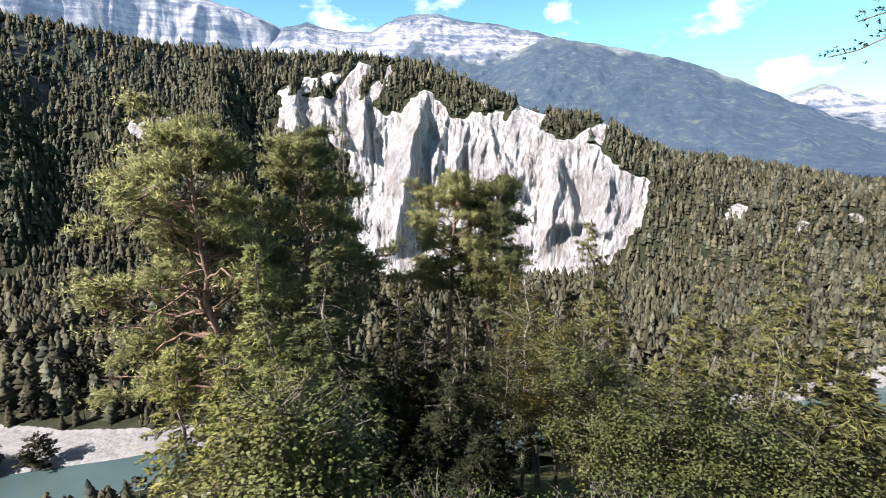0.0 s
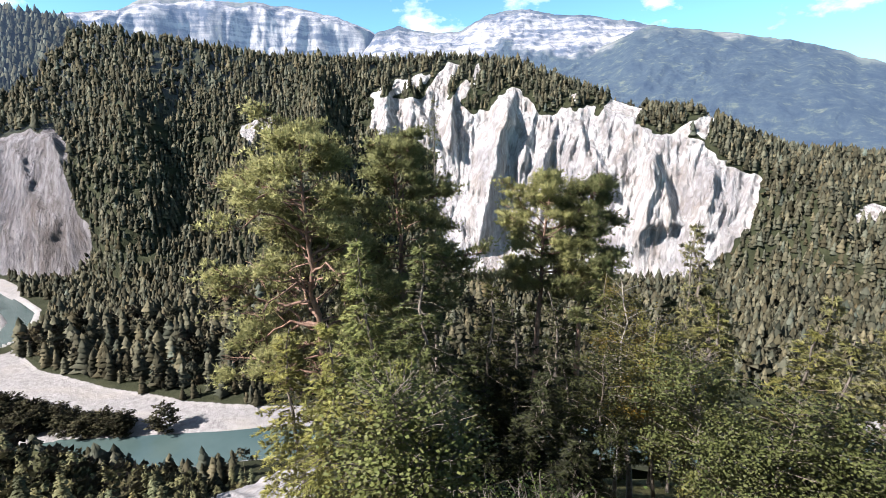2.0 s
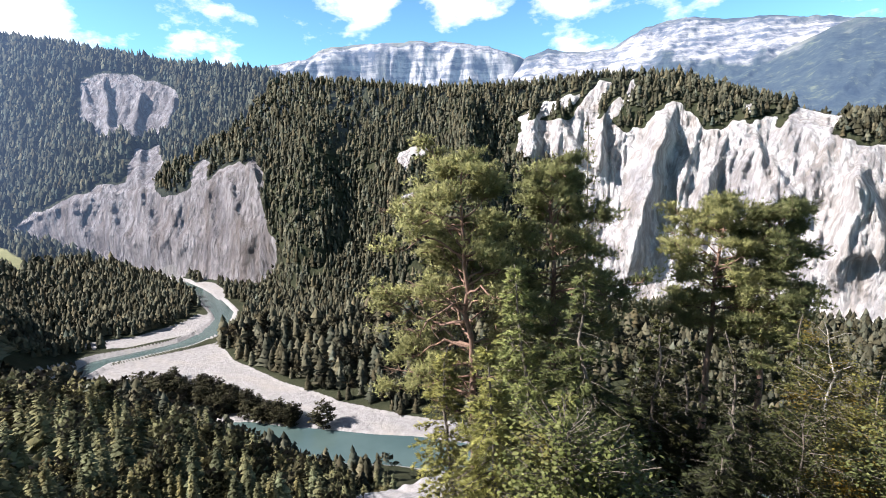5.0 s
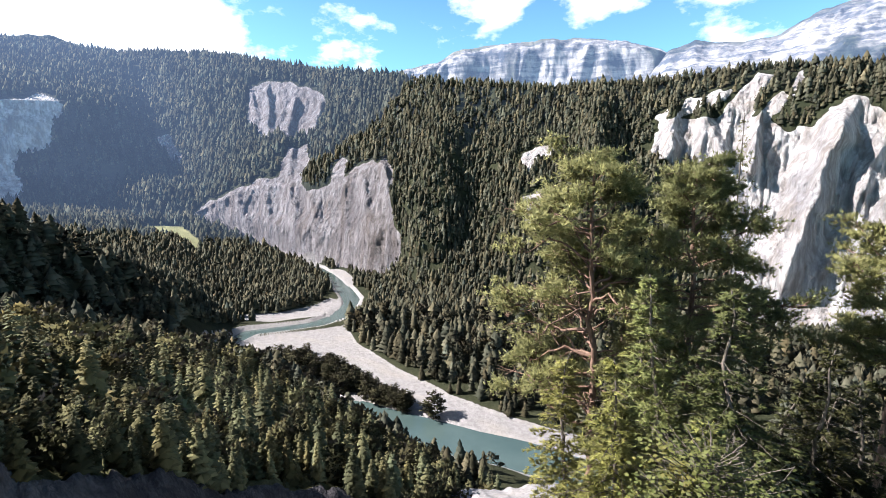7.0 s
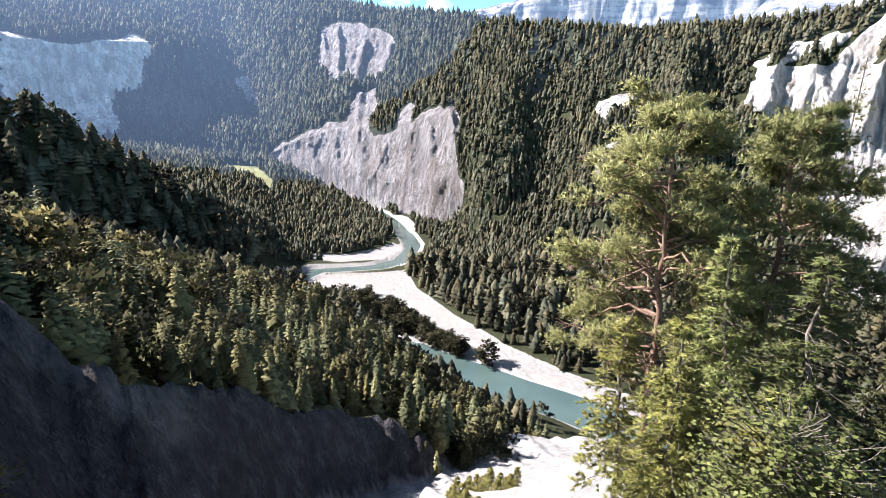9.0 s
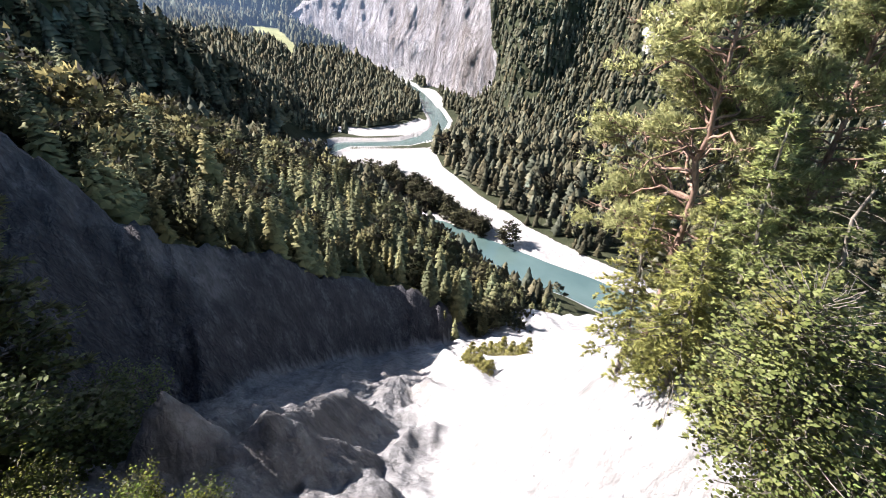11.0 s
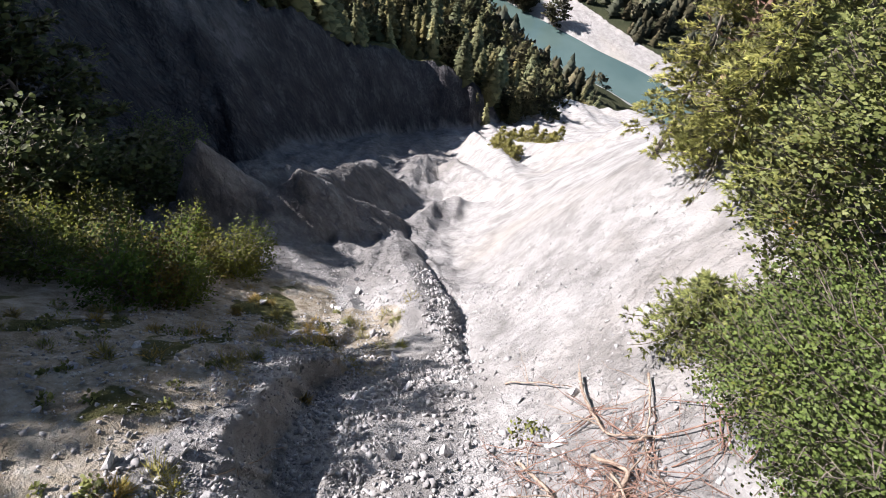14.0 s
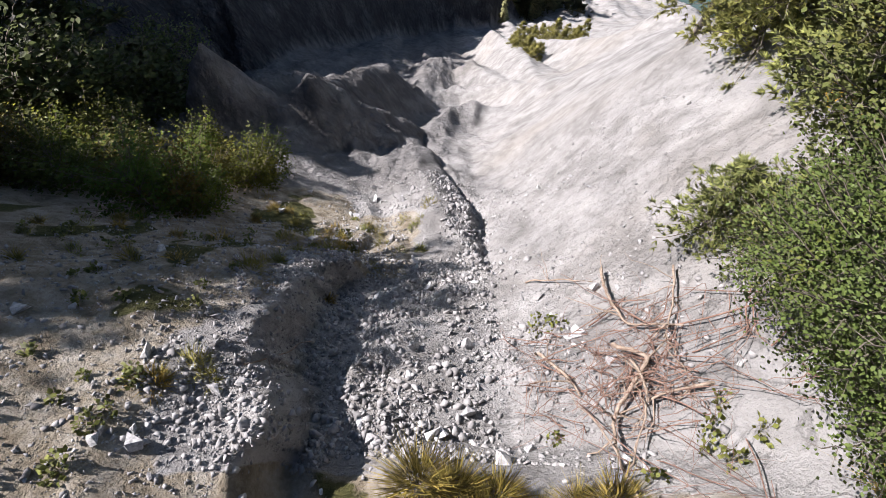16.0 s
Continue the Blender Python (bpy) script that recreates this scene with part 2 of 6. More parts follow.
    h = maths(n, l, "ADD", h, maths(n, l, "MULTIPLY", maths(n, l, "MULTIPLY", crev, maths(n, l, "ADD", attribute(n, "wall"), 0.08)), -1.0))
    bump(n, l, b, h, 0.9, 0.5)
    return m


def make_water_material():
    m, n, l, b = material("river_water", 0.12, 0.5)
    col = ramp(n, l, noise_node(n, l, 0.02, 4), [(0.35, (0.048, 0.078, 0.074)), (0.7, (0.072, 0.106, 0.098))])
    l.new(col, b.inputs["Base Color"])
    bump(n, l, b, noise_node(n, l, 0.6, 5, 0.6), 0.25, 0.3)
    return m


def make_far_material():
    """Far mountains, the distant backdrop: woods painted haze-blue, meadows, and pale rock bands high up."""
    m, n, l, b = material("far_mountain", 1.0, 0.0)
    pos = n.new("ShaderNodeNewGeometry").outputs["Position"]
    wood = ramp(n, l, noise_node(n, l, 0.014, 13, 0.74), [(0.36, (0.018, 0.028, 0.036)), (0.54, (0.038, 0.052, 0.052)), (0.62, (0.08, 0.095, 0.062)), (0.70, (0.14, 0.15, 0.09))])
    mixn = n.new("ShaderNodeMath")
    mixn.operation = "MULTIPLY_ADD"
    mixn.inputs[1].default_value = 0.5
    half = n.new("ShaderNodeMath")
    half.operation = "MULTIPLY"
    half.inputs[1].default_value = 0.5
    l.new(noise_node(n, l, 0.010, 11, 0.70, pos, (1, 1, 0.6)), half.inputs[0])
    l.new(noise_node(n, l, 0.006, 9, 0.66, pos, (0.35, 0.35, 3.5)), mixn.inputs[0])
    l.new(half.outputs[0], mixn.inputs[2])
    rock = ramp(n, l, mixn.outputs[0], [(0.43, (0.075, 0.09, 0.115)), (0.49, (0.20, 0.20, 0.20)), (0.56, (0.40, 0.385, 0.365))])
    alp = ramp(n, l, noise_node(n, l, 0.006, 8, 0.6), [(0.35, (0.12, 0.14, 0.09)), (0.7, (0.19, 0.185, 0.145))])
    col = mixed(n, l, attribute(n, "alp"), wood, alp)
    col = mixed(n, l, attribute(n, "rock"), col, rock)
    l.new(col, b.inputs["Base Color"])
    # haze put on as an even blue emission
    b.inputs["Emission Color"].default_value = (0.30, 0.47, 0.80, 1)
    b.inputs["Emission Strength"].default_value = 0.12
    bump(n, l, b, noise_node(n, l, 0.022, 12, 0.72), 1.0, 26.0)
    return m


def make_bark(name, dark, light, scale=14.0):
    m, n, l, b = material(name, 0.9, 0.15)
    pos = n.new("ShaderNodeTexCoord").outputs["Object"]
    f = noise_node(n, l, scale, 7, 0.65, pos, (1, 1, 0.25))
    l.new(ramp(n, l, f, [(0.3, dark), (0.7, light)]), b.inputs["Base Color"])
    bump(n, l, b, f, 0.8, 0.03)
    return m


VALLEY, MARL, WATER, FAR = make_terrain_material(), make_slope_material(), make_water_material(), make_far_material()
FIR_FAR = leaf_material("far_conifer_needles", (0.042, 0.043, 0.028), (0.094, 0.090, 0.060), 0.8, 0.03, spec=0.03)
# distant trees glow blue in place of haze
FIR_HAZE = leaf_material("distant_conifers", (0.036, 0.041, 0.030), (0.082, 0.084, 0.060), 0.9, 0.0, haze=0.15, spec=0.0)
FIR_NEAR = leaf_material("forest_needles", (0.080, 0.082, 0.042), (0.150, 0.145, 0.072), 0.8, 0.12, spec=0.05)
LEAF_NEAR = leaf_material("forest_leaves", (0.048, 0.050, 0.028), (0.115, 0.108, 0.060), 0.8, 0.08, spec=0.05)
PINE_NEEDLE = leaf_material("pine_needles", (0.195, 0.205, 0.092), (0.40, 0.395, 0.18), 0.6, 0.42)
SPRUCE_NEEDLE = leaf_material("spruce_needles", (0.10, 0.108, 0.044), (0.26, 0.255, 0.098), 0.6, 0.28)
LARCH_NEEDLE = leaf_material("larch_needles", (0.13, 0.134, 0.054), (0.30, 0.285, 0.115), 0.5, 0.30)
BEECH_LEAF = leaf_material("broad_leaves", (0.10, 0.122, 0.042), (0.17, 0.19, 0.066), 0.5, 0.40, (0.19, 0.165, 0.04), 0.0)
YELLOW_LEAF = leaf_material("turning_leaves", (0.15, 0.155, 0.042), (0.24, 0.22, 0.06), 0.5, 0.40, (0.30, 0.20, 0.035), 0.1)
SHRUB_LEAF = leaf_material("dry_shrub_leaves", (0.12, 0.125, 0.05), (0.20, 0.185, 0.085), 0.5, 0.38, (0.26, 0.17, 0.06), 0.0)
GRASS_BLADE = leaf_material("dry_grass", (0.13, 0.13, 0.036), (0.34, 0.31, 0.11), 0.6, 0.28)
PINE_BARK = make_bark("pine_bark", (0.09, 0.055, 0.04), (0.30, 0.20, 0.15))
GREY_BARK = make_bark("grey_bark", (0.06, 0.05, 0.04), (0.20, 0.175, 0.145))
PALE_BARK = make_bark("birch_bark", (0.14, 0.125, 0.105), (0.36, 0.335, 0.30))
TWIG = make_bark("reddish_twigs", (0.10, 0.055, 0.042), (0.25, 0.165, 0.13), 20)
DEAD_WOOD = make_bark("bleached_wood", (0.13, 0.095, 0.072), (0.34, 0.275, 0.22), 20)


def make_stone():
    m, n, l, b = material("pale_stone", 0.95, 0.1)
    pos = n.new("ShaderNodeTexCoord").outputs["Object"]
    f = noise_node(n, l, 6.0, 6, 0.65, pos)
    col = ramp(n, l, f, [(0.3, (0.22, 0.225, 0.235)), (0.55, (0.42, 0.425, 0.435)), (0.75, (0.56, 0.562, 0.568))])
    tone = ramp(n, l, n.new("ShaderNodeObjectInfo").outputs["Random"], [(0.0, (0.72, 0.70, 0.68)), (1.0, (1.1, 1.1, 1.1))])
    isle = ramp(n, l, n.new("ShaderNodeNewGeometry").outputs["Random Per Island"], [(0.0, (0.65, 0.64, 0.64)), (1.0, (1.1, 1.1, 1.1))])
    col = mixed(n, l, 1.0, mixed(n, l, 1.0, col, tone, "MULTIPLY"), isle, "MULTIPLY")
    l.new(col, b.inputs["Base Color"])
    bump(n, l, b, f, 0.6, 0.02)
    return m


STONE = make_stone()

# ---- ground helpers ----
EYE_Z = 200.0                       # the lookout above the river
rng = np.random.default_rng(7)


def hashed(ix, iy, iz):
    h = (ix * 374761393 + iy * 668265263 + iz * 2147483647 + 1013904223) & 0xFFFFFFFF
    h = ((h ^ (h >> 13)) * 1274126177) & 0xFFFFFFFF
    return ((h ^ (h >> 16)) & 0xFFFF) / 65535.0


def vnoise(x, y, z=0.0):
    """Smooth noise from 0 to 1 on arrays."""
    x, y, z = np.broadcast_arrays(np.asarray(x, float), np.asarray(y, float), np.asarray(z, float))
    fx, fy, fz = np.floor(x), np.floor(y), np.floor(z)
    ix, iy, iz = fx.astype(np.int64), fy.astype(np.int64), fz.astype(np.int64)
    u, v, w = x - fx, y - fy, z - fz
    u, v, w = u * u * (3 - 2 * u), v * v * (3 - 2 * v), w * w * (3 - 2 * w)
    out = 0
    for a in (0, 1):
        for b in (0, 1):
            for c in (0, 1):
                k = (u if a else 1 - u) * (v if b else 1 - v) * (w if c else 1 - w)
                out = out + k * hashed(ix + a, iy + b, iz + c)
    return out


def fbm(x, y, z=0.0, octaves=4, gain=0.5):
    total, amp, norm = 0, 1.0, 0
    for i in range(octaves):
        total = total + amp * vnoise(x * 2 ** i + 17.3 * i, y * 2 ** i - 9.1 * i, z * 2 ** i + 3.7 * i)
        norm += amp
        amp *= gain
    return total / norm


def ridged(x, y, z=0.0, octaves=3, gain=0.5):
    total, amp, norm = 0, 1.0, 0
    for i in range(octaves):
        total = total + amp * (1 - np.abs(2 * vnoise(x * 2 ** i + 11.7 * i, y * 2 ** i + 5.3 * i, z * 2 ** i) - 1))
        norm += amp
        amp *= gain
    return total / norm


def step(a, b, x):
    t = np.clip((x - a) / (b - a), 0, 1)
    return t * t * (3 - 2 * t)


def inside(poly, x, y):
    hit = np.zeros(x.shape, bool)
    n = len(poly)
    for i in range(n):
        (x0, y0), (x1, y1) = poly[i], poly[(i + 1) % n]
        if y0 != y1:
            hit ^= ((y0 > y) != (y1 > y)) & (x < (x1 - x0) * (y - y0) / (y1 - y0) + x0)
    return hit


def mesh_object(name, verts, faces, mat, masks=None, smooth=True, parent=None):
    """One mesh object from arrays of points and of faces with three or four corners."""
    verts, faces = np.asarray(verts, np.float32), np.asarray(faces, np.int32)
    me = bpy.data.meshes.new(name)
    k = faces.shape[1]
    me.vertices.add(len(verts))
    me.vertices.foreach_set("co", verts.ravel())
    me.loops.add(faces.size)
    me.loops.foreach_set("vertex_index", faces.ravel())
    me.polygons.add(len(faces))
    me.polygons.foreach_set("loop_start", np.arange(0, faces.size, k, dtype=np.int32))
    me.update(calc_edges=True)
    if smooth:
        me.polygons.foreach_set("use_smooth", np.ones(len(faces), bool))
    for key, values in (masks or {}).items():
        values = np.asarray(values, np.float32)
        if key == "facing":
            at = me.attributes.new(key, "FLOAT_VECTOR", "POINT")
            at.data.foreach_set("vector", values.ravel())
        elif values.ndim == 2:
            at = me.attributes.new(key, "FLOAT_COLOR", "POINT")
            at.data.foreach_set("color", np.hstack([values, np.ones((len(values), 1), np.float32)]).ravel())
        else:
            at = me.attributes.new(key, "FLOAT", "POINT")
            at.data.foreach_set("value", values.ravel())
    me.materials.append(mat)
    me.validate()
    ob = new(name, me)
    if parent:
        ob.parent = parent
    return ob


def grid_faces(rows, cols, closed=False):
    i = np.arange(rows * cols).reshape(rows, cols)
    nxt = np.roll(i, -1, axis=1) if closed else i
    a, b = (i, nxt) if closed else (i[:, :-1], i[:, 1:])
    return np.stack([a[:-1].ravel(), b[:-1].ravel(), b[1:].ravel(), a[1:].ravel()], 1)


# ---- the gorge: lines of the plan as (bearing left of the first view, distance, height) ----
NEAR_EDGE = [(-60, 60, 165), (0, 60, 156), (40, 62, 146), (50, 66, 141), (60, 68, 147), (70, 59, 157), (88, 46, 172), (98, 50, 182), (110, 50, 192)]
BULGE = [(-60, 180, 90), (0, 160, 78), (30, 170, 52), (40, 185, 48), (49, 200, 66), (58, 260, 70), (68, 340, 75), (79, 330, 104), (84, 330, 118), (92, 330, 140), (105, 330, 170)]
DIP = [(-60, 260, 50), (0, 215, 30), (30, 240, 20), (40, 255, 14), (50, 300, 16), (57, 350, 16), (66, 480, 14), (72, 500, 20), (81, 480, 70), (92, 450, 110), (105, 430, 140)]
BANK = [(-60, 400, 20), (-20, 300, 6), (0, 265, 3), (20, 258, 3), (36, 300, 3), (43, 315, 3), (50, 352, 3), (57, 402, 3), (63, 485, 3), (67, 600, 5),
        (70, 800, 8), (73, 760, 58), (78, 680, 106), (83, 620, 143), (87, 570, 184), (90, 550, 200), (100, 530, 225)]
FAR_BANK = [(-60, 520, 12), (-20, 420, 4), (0, 385, 3), (20, 374, 3), (35, 374, 3), (41, 405, 3), (46, 445, 3), (52, 535, 3), (56, 660, 3), (60, 760, 4),
            (66, 880, 6), (70, 930, 10), (73, 900, 35), (80, 860, 60), (90, 840, 80), (100, 820, 100)]
FOOT = [(-60, 640, 60), (-45, 700, 25), (-24, 770, 15), (-10, 750, 2), (10, 745, 2), (16, 720, 6), (24, 690, 9), (32, 680, 10), (40, 720, 10), (46, 800, 6),
        (48, 930, 3), (52, 960, 2), (56, 1080, 2), (62, 1250, 10), (66, 1400, 40), (70, 1600, 85), (76, 1700, 92), (85, 1750, 130), (100, 1600, 150)]
MIDDLE = [(-60, 860, 105), (-45, 880, 85), (-24, 850, 130), (-18, 840, 160), (-10, 845, 180), (0, 850, 200), (10, 860, 205), (16, 870, 215), (24, 840, 175), (32, 850, 180),
          (40, 920, 185), (46, 990, 190), (48, 1010, 197), (50.4, 1060, 232), (54.3, 1150, 208), (60, 1290, 186), (64, 1400, 186), (68, 1500, 150), (71, 1640, 100),
          (78, 1900, 240), (88, 1880, 225), (100, 1800, 250)]
UPPER = [(-60, 1000, 125), (-45, 1000, 118), (-24, 920, 165), (-18, 885, 215), (-10, 890, 245), (0, 915, 300), (10, 935, 305), (16, 950, 310), (24, 960, 300),
         (40, 1110, 340), (48, 1260, 380), (56, 1480, 330), (60, 1520, 335), (64, 1600, 330), (70, 1850, 350), (80, 2000, 470), (90, 1990, 440), (100, 2000, 450)]
RIM = [(-60, 1150, 122), (-43, 1120, 130), (-36, 1110, 150), (-31, 1100, 172), (-26, 1080, 180), (-23, 1000, 206), (-18, 930, 253), (-11, 945, 270), (-4, 965, 315), (2, 985, 359),
       (9, 1005, 378), (17, 1025, 377), (28, 1075, 384), (34, 1110, 402), (41, 1200, 425), (46, 1320, 460), (52, 1500, 514), (58, 1700, 562), (64, 1900, 630), (70, 2150, 696),
       (77, 2500, 740), (83, 2600, 785), (89, 2650, 720), (100, 2650, 680)]
LINES = [NEAR_EDGE, BULGE, DIP, BANK, FAR_BANK, FOOT, MIDDLE, UPPER, RIM]
ROWS_BETWEEN = [26, 18, 18, 54, 26, 60, 60, 44, 14]

# bare cliffs: outlines by bearing and angle of height as seen from the lookout
CLIFFS = {
    "great_cliff": [(18.7, 6.1), (17.5, 7.8), (15.5, 8.2), (14.0, 8.1), (11.3, 9.3), (8.9, 9.9), (6.2, 9.9), (5.5, 8.8), (6.5, 7.1), (8.1, 5.4), (6.5, 4.1), (4.9, 4.3), (2.8, 6.2), (1.5, 6.6),
                    (0.8, 5.6), (-0.8, 4.2), (-2.7, 3.1), (-3.9, 4.2), (-5.4, 3.3), (-4.4, 6.1), (-6.6, 6.3), (-9.2, 5.4), (-11.8, 4.2), (-14.0, 3.1), (-13.7, 1.0), (-15.7, 2.1), (-18.6, 3.0),
                    (-18.9, 1.6), (-18.3, -0.1), (-19.6, -1.7), (-22.4, -3.2), (-23.9, -3.4), (-23.6, -5.8), (-22.9, -8.8), (-21.6, -10.6), (-19.4, -13.4), (-16.6, -16.4), (-10.8, -17.8),
                    (-3.2, -18.2), (6.8, -17.4), (9.6, -12.6), (11.6, -6.9), (11.4, -0.4), (13.9, 1.0), (19.1, 1.8), (18.1, 4.0)],
    "river_cliff": [(71.5, -4.0), (69.0, -2.0), (65.0, -0.5), (61.6, 0.6), (60.5, 3.9), (58.0, 4.1), (57.9, 2.2), (59.5, 0.2), (58.3, -1.0), (56.0, -0.1), (55.0, 2.6), (54.0, 2.1), (54.6, 0.3),
                    (50.9, 2.3), (48.6, 1.4), (48.2, -0.3), (49.2, -2.6), (47.7, -5.9), (48.0, -8.7), (50.0, -11.5), (52.9, -11.4), (56.5, -9.8), (60.5, -8.8), (63.0, -8.0), (67.0, -6.0), (70.0, -4.9)],
    "upper_cliff": [(64.3, 8.4), (63.6, 10.5), (62.1, 11.3), (60.1, 11.0), (59.3, 9.8), (57.6, 10.3), (55.9, 9.5), (56.5, 7.0), (57.9, 5.2), (60.5, 4.6), (62.1, 5.2), (63.4, 4.5), (64.5, 6.6)],
    "small_cliff": [(33.2, 2.2), (32.4, 3.3), (29.4, 3.7), (29.8, 2.3), (32.3, 0.4), (33.4, 1.1)],
    "low_cliff": [(32.9, -2.7), (31.0, -1.7), (28.6, -0.4), (30.3, -3.8), (32.4, -5.8)],
    "far_cliff": [(92.0, 7.0), (84.9, 7.2), (81.7, 7.9), (80.8, 7.4), (81.0, 5.7), (82.0, 3.2), (83.9, 3.1), (84.9, 1.4), (84.3, -1.0), (86.0, -1.6), (92.0, -1.5)],
    "far_scar": [(73.6, 5.1), (72.0, 5.3), (71.5, 3.8), (71.4, 2.2), (72.9, 2.0), (72.9, 3.8)],
    "scar_a": [(-30.9, -6.4), (-32.0, -5.4), (-33.0, -6.5), (-32.2, -7.2)],
    "scar_b": [(-37.4, -7.0), (-38.1, -6.7), (-38.5, -8.0), (-37.9, -7.9)],
    "scar_c": [(-40.7, -5.9), (-42.2, -5.5), (-43.0, -6.7), (-41.8, -6.7)],
}

# river channel and gravel bars in plan
CHANNEL = [(-1500, 660), (-1359, 645), (-1122, 598), (-932, 579), (-765, 523), (-637, 459), (-572, 393), (-563, 344), (-581, 302), (-599, 263), (-575, 222), (-529, 195), (-475, 182), (-415, 199),
           (-356, 219), (-308, 233), (-258, 245), (-211, 253), (-181, 265), (-100, 285), (0, 300), (140, 290), (300, 330), (620, 420)]
BAR = [(-522, 364), (-538, 324), (-558, 288), (-570, 256), (-552, 226), (-516, 208), (-479, 208), (-428, 220), (-367, 234), (-323, 246), (-266, 260), (-227, 272), (-180, 286), (-60, 305), (-60, 330),
       (-206, 304), (-270, 303), (-358, 312), (-450, 330)]
SHOALS = [[(-900, 590), (-860, 575), (-720, 512), (-735, 545), (-850, 600)], [(-660, 270), (-613, 305), (-591, 362), (-601, 408), (-631, 441), (-668, 439), (-645, 391), (-650, 332), (-680, 292)],
          [(-1330, 620), (-1000, 575), (-990, 560), (-1320, 590)]]
MEADOW = [(-1480, 370), (-1480, 440), (-1420, 467), (-1183, 436), (-1115, 388), (-1235, 385), (-1330, 352)]


# crests that stand out of the cliffs: from bearing, height angle to bearing, height angle; width to the left and to the right in degrees; metres
BUTTRESSES = [(2.4, 5.8, 6.7, -14.0, 4.2, 2.2, 60), (-2.7, 2.7, -1.0, -5.1, 1.7, 0.8, 22), (-5.4, 2.7, -7.2, -4.1, 2.0, 0.8, 30), (-7.3, 0.0, -9.0, -4.5, 1.7, 0.8, 30),
              (-13.8, -0.9, -12.5, -14.0, 2.6, 1.6, 48), (-13.8, -0.9, -16.0, -8.4, 2.0, 0.9, 34), (16.6, 7.8, 17.2, 1.8, 1.5, 0.8, 30), (14.5, 7.8, 11.6, 1.0, 1.7, 0.9, 34),
              (9.0, 6.5, 9.6, 0.1, 1.3, 0.7, 28), (-11.1, -6.3, -10.2, -14.2, 1.2, 0.6, 18), (-19.3, -2.6, -19.4, -9.1, 2.2, 1.0, 26), (-0.4, 4.0, 0.9, -1.8, 1.2, 0.6, 16),
              (43.0, 6.5, 47.0, -11.0, 6.0, 6.0, 60), (37.5, 7.0, 39.5, -9.0, 5.0, 5.0, -30), (25.0, 8.0, 23.0, -10.0, 4.5, 4.5, 60), (-28.0, -3.0, -33.0, -13.0, 5.0, 5.0, 50),
              (74.0, 11.0, 72.0, 0.0, 6.0, 6.0, -60),
              (49.8, 2.1, 47.9, -6.8, 1.5, 1.3, 20), (52.3, 1.2, 51.4, -10.5, 1.3, 1.0, 11), (54.6, -0.1, 54.2, -9.4, 1.2, 0.9, 10), (58.3, -1.4, 57.8, -8.3, 1.8, 1.2, 14),
              (60.6, 0.4, 60.4, -7.3, 1.4, 1.0, 14), (63.4, -0.9, 62.9, -6.2, 1.3, 1.0, 10), (66.3, -1.7, 65.4, -5.6, 1.4, 1.0, 12), (59.7, 3.9, 60.8, 0.4, 0.9, 0.7, 14),
              (62.2, 10.5, 62.5, 5.2, 0.9, 0.7, 20), (59.4, 9.4, 60.5, 4.8, 1.0, 0.7, 20), (56.4, 9.1, 57.9, 5.4, 1.0, 0.7, 20), (63.8, 9.7, 63.7, 6.4, 0.7, 0.5, 14)]


def line_at(line, az):
    a, r, z = np.array(line, float).T
    k = np.exp(-0.5 * (np.arange(-8, 9) / 3.2) ** 2)
    k /= k.sum()
    fine = np.arange(-185, 186, 0.25)
    rr, zz = np.interp(fine, a, np.log(r)), np.interp(fine, a, z)
    rr, zz = (np.convolve(np.pad(v, 8, mode="edge"), k, "valid") for v in (rr, zz))
    return np.exp(np.interp(az, fine, rr)), np.interp(az, fine, zz)


def path_distance(path, x, y):
    best = np.full(x.shape, 1e9)
    for (x0, y0), (x1, y1) in zip(path, path[1:]):
        dx, dy = x1 - x0, y1 - y0
        t = np.clip(((x - x0) * dx + (y - y0) * dy) / (dx * dx + dy * dy), 0, 1)
        best = np.minimum(best, np.hypot(x - x0 - t * dx, y - y0 - t * dy))
    return best


